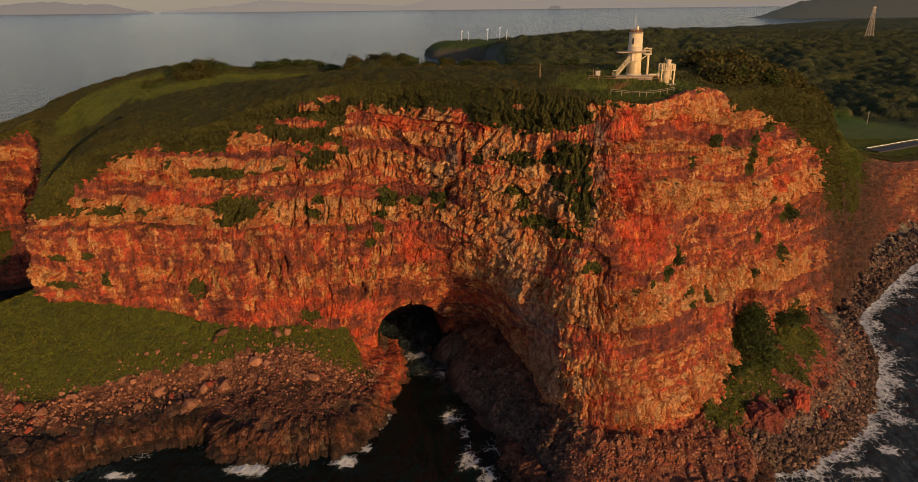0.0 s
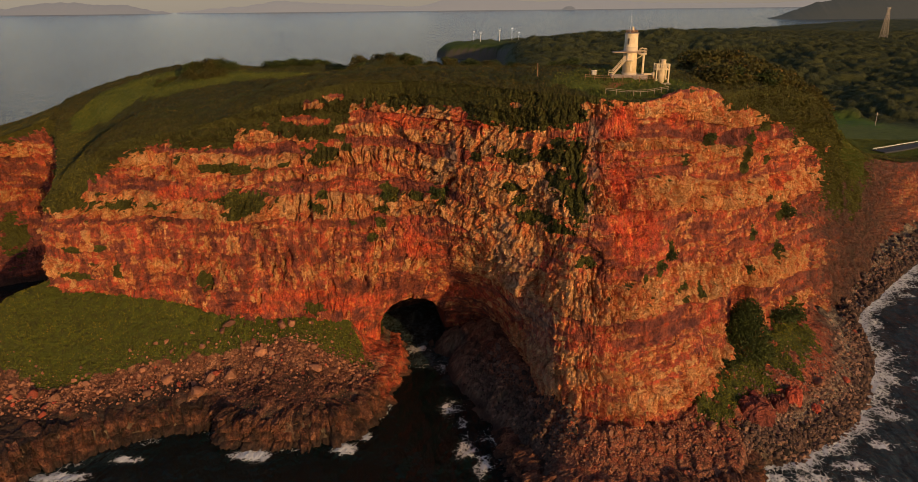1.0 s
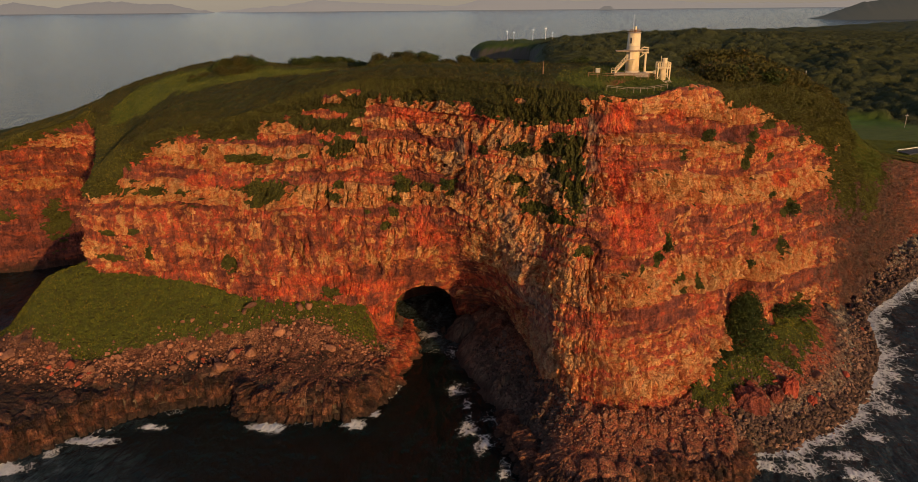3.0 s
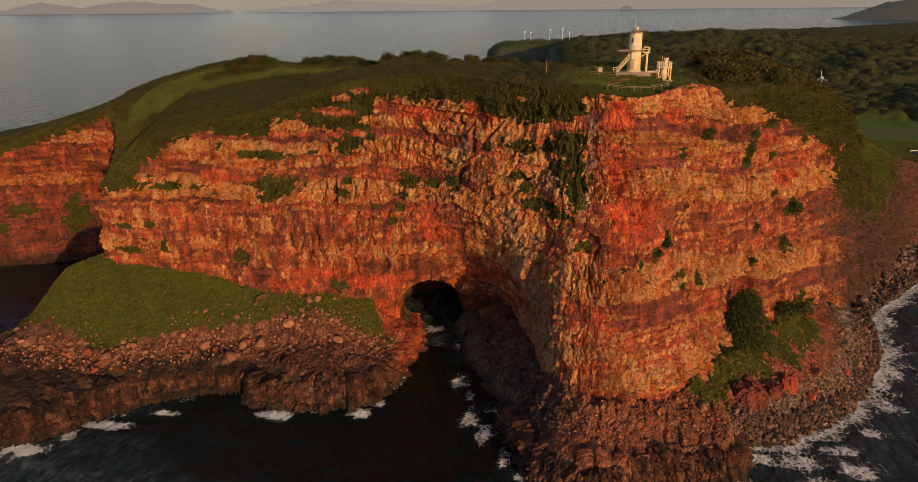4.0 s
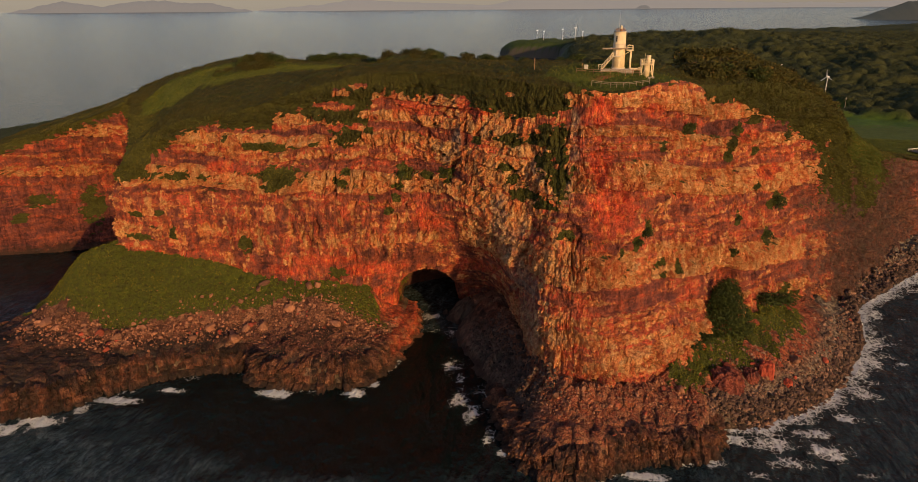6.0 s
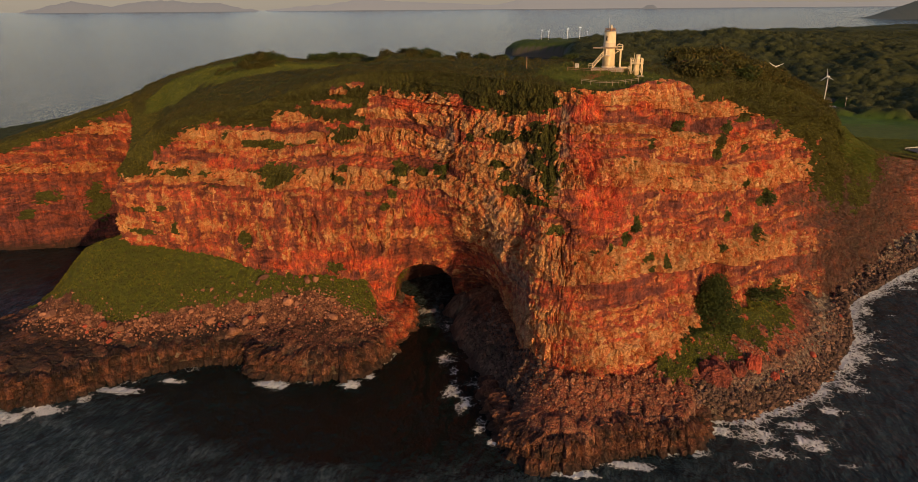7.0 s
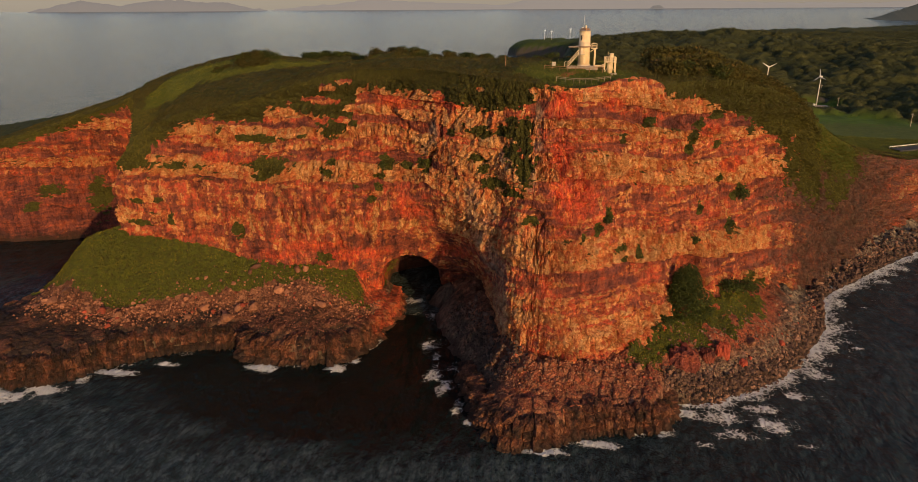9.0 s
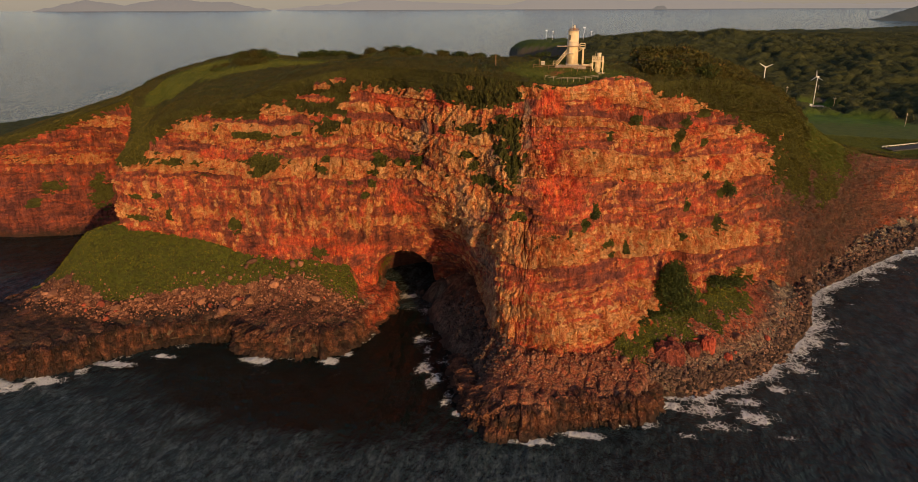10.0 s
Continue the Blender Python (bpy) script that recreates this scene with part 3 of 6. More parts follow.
# places on the face, as x, height, half width and half height: green growth, grey stains, bright red rock, open clefts
GREEN = [(124, 37, 6, 8), (141, 30, 7, 7), (112, 50, 4.5, 6), (27, 56.5, 2, 5), (24.5, 60, 2.6, 3), (113, 45, 4.5, 8), (119, 38, 5, 6), (107, 55, 3.5, 5), (101, 60, 2.5, 4), (-53.7, 57.6, 9, 1.4), (-65.6, 59.9, 0.8, 0.9), (-31.6, 60.9, 3.5, 2.4), (-40, 59, 1.3, 0.7), (-94.7, 49.7, 6.9, 2.7), (-81.8, 49.1, 4.4, 1.5), (-73.2, 49.3, 3.4, 0.9), (-52, 50, 6.5, 3.1), (-47, 50.3, 5.6, 2.1), (-52.2, 47.1, 2.9, 1.4), (-87, 38.5, 2.1, 0.8), (-95.4, 37.6, 2.2, 0.8), (-84.3, 31.8, 1.4, 1.9), (-95, 30.3, 4.6, 1.2), (-62.6, 29.6, 2.1, 3), (-32.2, 48.8, 2.2, 1.3), (-30.9, 51.1, 1.6, 1), (-35.3, 21, 3, 1.8), (10.3, 73.9, 4.8, 2.1), (15.4, 71.9, 2.4, 1.5)]
GREEN += [(20.7, 73.8, 5.1, 2.6), (25.5, 74, 2.9, 2.3), (14.6, 64.5, 4.3, 1.5), (6.7, 63, 1.4, 0.9), (22, 65.7, 2.9, 1.7), (26.7, 64.5, 2.4, 5.1), (27.3, 61.8, 2.1, 2), (23.4, 67.7, 2, 1.4), (-24.7, 62.4, 1.3, 1), (-28.6, 60.4, 1.6, 2), (-27.3, 68.9, 1.6, 1.4), (-14.4, 51.1, 2.3, 1.7), (-15.9, 47.4, 2.2, 1.3), (-2.2, 52.5, 3, 1.9), (-8.4, 51.3, 2.8, 1), (-19.4, 40.6, 1.3, 1.2), (-23.3, 44.1, 1.6, 0.8), (-16.7, 44.2, 1.9, 1.2), (13.8, 57.5, 2, 1.2), (19.5, 51.7, 4.8, 2.1)]
GREEN += [(23.9, 50.4, 3.3, 1.3), (16.3, 54.4, 1.7, 1.5), (30.1, 59.9, 1, 1.4), (28.8, 44.4, 2.4, 1.3), (58.6, 66.9, 2.6, 1.7), (74.4, 63.3, 2.2, 1.6), (72.3, 60.5, 1.6, 1.5), (71.2, 57.3, 1.3, 1.5), (81.2, 57.1, 2.7, 1.1), (80.1, 65.6, 3.7, 1.8), (92.2, 59.1, 1.6, 1.3), (51.5, 63, 0.8, 1.2), (68.4, 72.3, 3.4, 1.3), (112.7, 51.4, 4.5, 3.1), (48.4, 44.1, 1.4, 2.2), (46.3, 41.7, 1.1, 2.1), (82.4, 47.3, 1.5, 1.6), (90.7, 41.1, 2.7, 2.7), (76, 40.2, 1, 1.8), (87.5, 32.5, 1.9, 2.3)]
GREEN += [(75.4, 31.3, 1.3, 1.8), (52.3, 35.1, 1.7, 1.2), (57.7, 33.3, 0.9, 1.1), (42.4, 39.4, 0.7, 2.9), (53.8, 32.1, 0.7, 0.9), (133.7, 40.9, 5.1, 4), (136.5, 31.9, 4.2, 7.1), (151.7, 32.2, 4.6, 4.4), (126.6, 32, 2.7, 4.8), (97.4, 11.2, 3, 3.6), (102.1, 8.4, 2.6, 4.1), (-174.9, 21.4, 5.3, 2.8), (-184.2, 14.8, 4.3, 2.3), (-157.1, 17.7, 3.6, 8.4)]
GREY = [(15, 38, 3.5, 6), (18.5, 29, 3.5, 7), (21.5, 19, 3, 8), (13, 46, 2.2, 4), (12, 41.2, 2, 4.3), (15.8, 36.1, 2.6, 4), (21, 29.6, 2.3, 4), (30, 68.9, 1.2, 4.2), (30.3, 62.5, 1.3, 2.2), (0.9, 62.7, 1.7, 4.6), (-2.3, 56.5, 1.5, 2.2), (18.5, 42.5, 1.4, 2.1), (28.7, 55.3, 1.8, 3.7), (22.7, 58.6, 2.6, 2.8)]
REDS = [(35.9, 71.9, 3.9, 3.7), (39.4, 50.1, 6.6, 6.6), (36.3, 60.5, 2.9, 5.6), (3.4, 20.7, 6.8, 2.6), (-67.3, 52, 5, 1.8), (-50.3, 21.9, 6.1, 1.8), (77.9, 61.3, 4.3, 2.1), (-25.8, 21.4, 11.7, 2.1), (-8.6, 38.2, 4.4, 4.4), (86.2, 50.3, 5.2, 1.9), (-58.7, 50.9, 4, 1.4), (-38.3, 25.3, 9.9, 1.8), (-19.4, 7.7, 6.4, 2.7), (-25.5, 13.2, 3.3, 1.4), (49, 71.6, 2.8, 1.5), (5.6, 70.9, 5.7, 1.8), (-10.9, 68.7, 6.2, 1.7)]
STRIPS = [(-32.5, 72.4, 2.8, 0.9), (-28, 74, 2.6, 0.9), (-36.5, 69.2, 3.2, 0.9), (-31, 68.5, 4.5, 1.0), (-26, 66.8, 2.2, 1.1), (11.5, 74.2, 2.4, 0.7), (15, 75, 1.6, 0.6), (4, 70, 3, 1.2)]
CREVICE = [(-87, 44.8, 0.7, 3.4), (-33.7, 48.2, 0.7, 4.7), (-61.2, 37.2, 0.7, 2.5), (-66, 31.5, 0.7, 3.7), (-61.6, 28.7, 1, 3.7), (10.8, 38.7, 0.7, 3.7), (3.4, 63, 0.7, 3.4), (-7.8, 60, 0.7, 3.2), (-0.8, 53.5, 0.7, 2.6), (-21.8, 27.4, 0.7, 2.5), (-30.1, 26.2, 0.7, 3.2), (30.9, 46, 1.8, 1), (-39.4, 36.5, 0.7, 2.8), (-47.1, 35.4, 0.7, 2.5), (55.5, 53.1, 0.7, 2.1), (42.7, 53.7, 0.7, 2.3), (-15.3, 59.9, 0.7, 2.3), (19.4, 57.6, 0.7, 2)]


def patches(table, x, z, wobble):
    best = np.zeros(x.shape)
    for px, pz, rx, rz in table:
        near = (np.abs(x - px) < rx * 1.8 + 1) & (np.abs(z - pz) < rz * 1.8 + 1)
        d = np.hypot((x[near] - px) / rx, (z[near] - pz) / rz) + wobble[near]
        best[near] = np.maximum(best[near], 1 - step(0.6, 1.2, d))
    return best


# lawns: x, y, half width, half depth
LAWN = [(41, 146.5, 14, 8.5), (136, 228, 20, 15), (-103, 203, 12, 12.5), (-93, 208, 11, 9), (-62, 197, 30, 6.5), (-36, 189, 13, 5)]


def lawn_at(x, y):
    """How far a place on the clifftop is mown-looking grass, 0 to 1."""
    wob = 0.22 * fbm(x / 9, y / 9, 3, 3)
    lawn = np.zeros(np.shape(x))
    for px, py, rx, ry in LAWN:
        lawn = np.maximum(lawn, 1 - step(0.9, 1.02, np.hypot((x - px) / rx, (y - py) / ry) + wob))
    return lawn


def build_cliff():
    fine = np.linspace(0, len(mid) - 1, 6000)
    c = curve_at(mid, fine)
    length = np.concatenate([[0], np.cumsum(np.hypot(*np.diff(c[:, :2], axis=0).T))])
    near = step(-200, -165, c[:, 0]) * (1 - step(150, 210, c[:, 0]))
    density = np.concatenate([[0], np.cumsum(np.diff(length) / (2.4 - 2.12 * near[1:]))])
    cols = int(density[-1])
    par = np.interp(np.arange(cols), density, fine)
    along = np.interp(par, fine, length)
    f3, m3, r3 = curve_at(foot, par), curve_at(mid, par), curve_at(rim, par)
    bare = np.interp(par, np.arange(len(mid)), BARE)
    tangent = np.gradient(m3[:, :2], axis=0)
    tangent /= np.linalg.norm(tangent, axis=1)[:, None]
    out = np.stack([tangent[:, 1], -tangent[:, 0]], 1)
    wide = np.ones(81) / 81
    out = np.stack([np.convolve(np.pad(out[:, k], 40, mode="edge"), wide, "valid") for k in (0, 1)], 1)
    out /= np.linalg.norm(out, axis=1)[:, None]
    # columns from under the sea or the talus up to the rim
    at_arch = step(-70, -26, m3[:, 0]) * (1 - step(16, 44, m3[:, 0]))
    bottom = np.maximum(f3[:, 2] - 12, -4)
    bottom = bottom + at_arch * (-4 - bottom)
    rows = 290
    v = np.linspace(0, 1, rows)[:, None]
    z = bottom + v * (r3[:, 2] - bottom)
    s = np.broadcast_to(along, z.shape)
    low = np.clip((z - f3[:, 2]) / (m3[:, 2] - f3[:, 2]), -1.0, 1)
    high = np.clip((z - m3[:, 2]) / (r3[:, 2] - m3[:, 2]), 0, 1)
    lx, ly = (f3[:, k] + low * (m3[:, k] - f3[:, k]) + high * (r3[:, k] - m3[:, k]) for k in (0, 1))
    # layers that swell, pinch out and dip to the right on the far side
    jumble = 0.32 + 0.45 * (1 - step(-12, 26, m3[:, 0]))
    wave = 1.8 * perlin(s / 31, z / 40, 3.1) + jumble * (1.1 * perlin(s / 9, z / 9, 7.7) + 0.9 * perlin(s / 3.5, z / 4, 2.2) + 0.5 * perlin(s / 1.4, z / 2, 6.1))
    tl, ol = layer_values(LAYERS_LEFT, z + wave, 0.22)
    tr, orr = layer_values(LAYERS_RIGHT, z + wave + 0.19 * np.clip(m3[:, 0] - 46, 0, 80), 0.22)
    side = step(-12, 26, m3[:, 0])
    tone, push = tl + side * (tr - tl), ol + side * (orr - ol)
    pinch = step(-0.35, 0.45, fbm(s / 15, z / 8, 41, 3))
    tone = 0.50 + (tone - 0.50) * (0.75 + 0.5 * pinch) + 0.13 * fbm(s / 7, z / 2.5, 60, 4)
    thin = perlin(s / 22, (z + wave) / 1.3, 90) + 0.5 * perlin(s / 12, (z + wave) / 0.8, 95)
    tone, push = tone + 0.36 * thin, push + 0.4 * thin
    calm = (1 - side) * (1 - step(38, 47, z)) * step(-110, -90, m3[:, 0])
    tone = tone + calm * (0.38 - tone) * 0.65 + calm * 0.32 * fbm(s / 3, z / 9, 71, 4)
    tone = tone + 0.26 * step(0, 8, m3[:, 0]) * (1 - step(25, 31, m3[:, 0])) * step(26, 34, z)
    push = push * (0.2 + 0.7 * pinch)
    gully = 1.6 * perlin(s / 27, z / 70, 1.5) + 0.9 * perlin(s / 11, z / 35, 9.2)
    # upright blocks and columns with open joints, in three sizes
    ws, wz = s + 0.9 * perlin(s / 3, z / 3, 5), z + 1.2 * perlin(s / 4, z / 5, 15)
    face, gap = facets(ws / 6.5, wz / 7.0, 3)
    blocks = 1.5 * face - 1.0 * (1 - step(0.0, 0.07, gap))
    columns = 0.0
    lz = z + wave
    for thick, wide, depth, seed in ((3.4, 2.6, 0.95, 13), (1.5, 1.15, 0.70, 23), (0.75, 0.62, 0.36, 43)):
        face, own, flat, upright = bedded(ws, lz + 0.15 * perlin(s / 1.5, z / 1.5, seed), thick, wide, seed)
        columns = columns + depth * (1.1 * face + 0.55 * own - 0.75 * (1 - step(0.0, 0.14 * wide, upright)) - 0.55 * (1 - step(0.0, 0.12 * thick, flat)))
    e1, e2, _ = cells(ws / 3.0, wz / 11, 33)
    columns = columns - 2.0 * (1 - step(0.02, 0.14, e2 - e1)) * step(0.0, 0.5, fbm(s / 9, z / 9, 81, 3) + 0.15)
    hard = np.maximum(step(0.35, 0.8, tone), 0.85 * step(94, 112, m3[:, 0]))
    crag = fbm(s / 5, z / 4, 12.0, 4)
    d = push * 1.9 + gully + blocks * (0.35 + 0.65 * hard) + columns * (0.25 + 0.95 * hard) + 0.45 * crag + 0.2 * perlin(s / 0.8, z / 0.7, 30) + 0.2 * perlin(s / 0.55, z / 0.5, 36)
    buttress = np.clip(perlin(s / 2.4, z / 14, 77) + 0.5 * perlin(s / 1.1, z / 6, 79), 0, 1)
    d = d + 2.6 * buttress * (1 - step(0.5, 11, z - f3[:, 2])) * step(20, 27, m3[:, 0]) * (1 - step(58, 66, m3[:, 0]))
    wob = 0.10 * fbm(s / 6, z / 6, 50, 3)
    d = d - 1.7 * patches(CREVICE, lx, z, 2 * wob)
    d = d * (0.3 + 0.7 * step(0, 0.06, 1 - v)) * (1 - 0.3 * step(-10, 4, m3[:, 0]) * (1 - step(24, 34, m3[:, 0])))
    x, y = lx + d * out[:, 0], ly + d * out[:, 1]
    # the sea arch: a tunnel through the foot of the rock, and the hollow beside it
    arch = np.where(z > 8, np.hypot((x + 11.0) / 8.8, (z - 8) / 11.0), np.abs((x + 11.0) / 8.8)) + 0.6 * wob
    facing = step(0.2, 0.5, -out[:, 1])
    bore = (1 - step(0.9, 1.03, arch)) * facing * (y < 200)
    x, y = x - 4.0 * bore, y + 25 * bore
    hollow = np.hypot((x - 11) / 13, (z - 4) / 22) + wob
    y = y + 6 * (1 - step(0.0, 1.4, hollow)) * facing * step(-6, -2, x) * (1 - bore)
    # a dark alcove with a bush on the right side
    alcove = np.hypot((x - 74) / 6.0, (z - 19) / 10.5) + wob
    hide = 5.0 * (1 - step(0.6, 1.05, alcove))
    x, y = x - out[:, 0] * hide, y - out[:, 1] * hide
    # over the rim, on to the turf
    caps = []
    for q in (0.5, 1.2, 2.2, 3.6, 5.2, 7.0, 9.0, 11.5):
        cx, cy = x[-1] - out[:, 0] * q, y[-1] - out[:, 1] * q
        f = step(-3.0, 11.5, q)
        cz = r3[:, 2] * (1 - f) + (land_height(cx, cy) - 0.3) * f + 0.6 * perlin(cx / 3, cy / 3, 4) + 0.5 * perlin(cx / 1.2, cy / 1.2, 8)
        caps.append((cx, cy, cz))
    x, y, z = (np.vstack([a] + [c[k][None] for c in caps]) for k, a in enumerate((x, y, z)))
    verts = np.stack([x, y, z], -1)
    du, dv = np.gradient(verts, axis=1), np.gradient(verts, axis=0)
    normal = np.cross(du, dv)
    normal /= np.linalg.norm(normal, axis=-1)[..., None] + 1e-9
    blot = fbm(x / 4, z / 3, y / 9, 4)
    shelf = step(0.55, 0.85, normal[..., 2]) * step(-0.1, 0.5, fbm(x / 7, z / 4, 3.3, 3)) * step(22, 30, z) * (z < np.where(x < -104, bare, np.interp(x, *np.array(BARE_FACE, float).T)))
    edge_z = np.where(x < -104, bare, np.interp(x, *np.array(BARE_FACE, float).T))
    over = step(-0.8, 0.8, z - edge_z + 1.9 * fbm(x / 2.4, z / 1.3, 5, 4) + 0.9 * fbm(x / 0.9, z / 0.7, 15, 2) + 0.1)
    over = over * (1 - patches(STRIPS, x, z, 0.6 * blot + 0.5 * fbm(x / 1.2, z / 0.8, 65, 2)))
    over[-6:] = np.maximum(over[-6:], 0.95)
    green = np.maximum(patches(GREEN, x, z, 0.6 * blot + 0.5 * fbm(x / 1.6, z / 0.9, y / 2, 3)), np.maximum(over, 0.6 * shelf)) * ((y < 176) | (x < -100) | (x > 60))
    grey = 0.45 * patches(GREY, x, z, 0.5 * blot)
    red = patches(REDS, x, z, 0.3 * blot)
    full = np.vstack([tone, np.full((len(caps), cols), 0.5)])
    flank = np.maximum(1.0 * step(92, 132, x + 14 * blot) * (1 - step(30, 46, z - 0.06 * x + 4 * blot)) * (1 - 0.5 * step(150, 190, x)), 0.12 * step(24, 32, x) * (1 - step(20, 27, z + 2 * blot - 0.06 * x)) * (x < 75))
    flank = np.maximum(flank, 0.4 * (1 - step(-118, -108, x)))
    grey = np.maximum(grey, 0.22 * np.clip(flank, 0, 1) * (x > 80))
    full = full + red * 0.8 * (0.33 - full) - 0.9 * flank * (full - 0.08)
    # dark near the waterline; the tunnel's shade is painted in over the whole bore
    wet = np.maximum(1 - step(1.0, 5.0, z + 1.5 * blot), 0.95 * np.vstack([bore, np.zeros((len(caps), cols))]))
    # the hollow's dark rock, deepened to paint in its shade
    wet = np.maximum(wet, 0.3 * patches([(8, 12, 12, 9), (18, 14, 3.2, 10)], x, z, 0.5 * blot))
    # the right flank's brown rock, set darker past x 98
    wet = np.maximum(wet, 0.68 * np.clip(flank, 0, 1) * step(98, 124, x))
    # dark seepage streaks below the middle ledge
    seep = step(0.05, 0.5, fbm(x / 2.0, z / 17, 88, 3)) * step(-78, -60, x) * (1 - step(-12, 2, x)) * step(21, 27, z) * (1 - step(38, 50, z + 4 * blot))
    wet = np.maximum(wet, 0.42 * seep)
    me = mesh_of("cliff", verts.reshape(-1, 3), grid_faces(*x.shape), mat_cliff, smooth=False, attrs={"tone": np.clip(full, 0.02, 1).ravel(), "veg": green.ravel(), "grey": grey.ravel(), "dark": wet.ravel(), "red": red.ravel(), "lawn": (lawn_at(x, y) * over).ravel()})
    ob = tagged(new("cliff", me), "layered red and orange volcanic rock cliff with green ledges", "cliff", kind="structure")
    return ob, verts, normal, green


cliff, cliff_verts, cliff_normals, cliff_green = build_cliff()

# ---- the low shore before the cliff ----
COAST_LEFT = [(-160, 92), (-130, 99), (-111, 104), (-98, 109.5), (-87, 119.5), (-72, 127), (-57, 133.5), (-52, 127), (-42, 124), (-27, 124.5), (-20, 133), (-14, 150), (-15.5, 172),
              (-18, 200), (-60, 215), (-120, 215), (-138, 200), (-140, 186), (-137, 168), (-134, 150), (-146, 128), (-170, 110)]
COAST_RIGHT = [(-6, 205), (-7, 173), (1.5, 147), (10.5, 127), (17, 107), (22, 98.5), (33, 95.5), (47, 102.5), (62, 107), (67, 116), (78, 119), (95, 130), (108, 145), (119, 162),
               (128, 188), (147, 206), (165, 223), (190, 243), (240, 275), (335, 320), (505, 385), (505, 480), (300, 420), (150, 300), (60, 240)]


def shore_height(x, y):
    """Height of the shelf, the talus and the beach; well below the sea away from them."""
    foot2 = [tuple(p) for p in foot]
    d_foot, at = to_line(x, y, foot2)
    z_foot = np.interp(at, np.arange(len(foot)), foot[:, 2])
    rough = fbm(x / 7, y / 7, 2.0, 4)
    block, block2, who = cells(x / 3.6, y / 3.6, 11)
    joint = step(0.02, 0.16, block2 - block)
    left, right = within(x, y, COAST_LEFT), within(x, y, COAST_RIGHT)
    back = 1.5
    # left: a dark shelf with a sheer edge, a strip of boulders, then a grass slope up to the cliff
    d = left - back + 0.8 * perlin(x / 8, y / 8, 6)
    f = d / (np.maximum(d, 0.1) + d_foot)
    shelf = np.interp(d, [-4, -0.5, 0.5, 2, 5, 14], [-6, -2, 4.5, 6.2, 7.2, 8.4]) + joint * 0.5 - 0.4 + (who - 0.5) * 1.2 * (1 - step(6, 12, d))
    slope = np.interp(f, [0, 0.30, 0.48, 0.85, 1], [0, 0, 1.8, 12, 16.5]) * np.clip((z_foot - 8.4) / 16.5, 0.0, 1.1)
    h_left = shelf + slope * step(4, 12, d) + 0.45 * rough + 10.5 * np.exp(-((x + 114) / 11) ** 2 - ((y - 150) / 12) ** 2)
    # right: a block-edged foot in front, talus above it, and a low beach of boulders on the far side
    d = right - back * (1 - step(64, 70, x)) + 0.8 * perlin(x / 8, y / 8, 16)
    f = np.clip(d, 0, None) / (np.maximum(d, 0.1) + d_foot)
    beach = step(62, 74, x)
    bank = 1 - step(15, 27, x - 0.25 * (y - 110))
    edge = np.interp(d, [-4, -0.5, 0.5, 2, 5, 9], [-6, -2, 4.4, 6.0, 6.8, 7.4]) + joint * 0.5 - 0.4 + (who - 0.5) * 1.1 * (1 - step(6, 12, d))
    low = np.interp(d, [-6, 0, 4, 12, 25], [-4, -0.1, 1.0, 2.6, 4.5]) + 0.35 * (who - 0.5)
    rise = np.interp(f, [0, 0.35, 1], [0, 0, 1]) * np.clip(z_foot - 6.5, 0, 20)
    rise_low = np.interp(f, [0, 0.45, 1], [0, 0.5, 1]) * np.clip(z_foot - 4, 0, 20)
    h_right = (edge + rise) * (1 - beach) + (low + rise_low) * beach
    h_right = h_right * (1 - bank) + bank * (np.interp(d, [-6, 0, 3, 12], [-5, 0, 3.5, 10.5]) + 2.4 * (who - 0.5)) + 0.55 * rough
    h_right = h_right + (1 - bank) * 2.4 * fbm(x / 4.5, y / 4.5, 31, 3) * np.exp(-d_foot / 5)
    h = np.where(left > right, h_left, h_right)
    return h, np.where(left > right, 0.0, 1.0), np.maximum(left, right), d_foot, who, joint


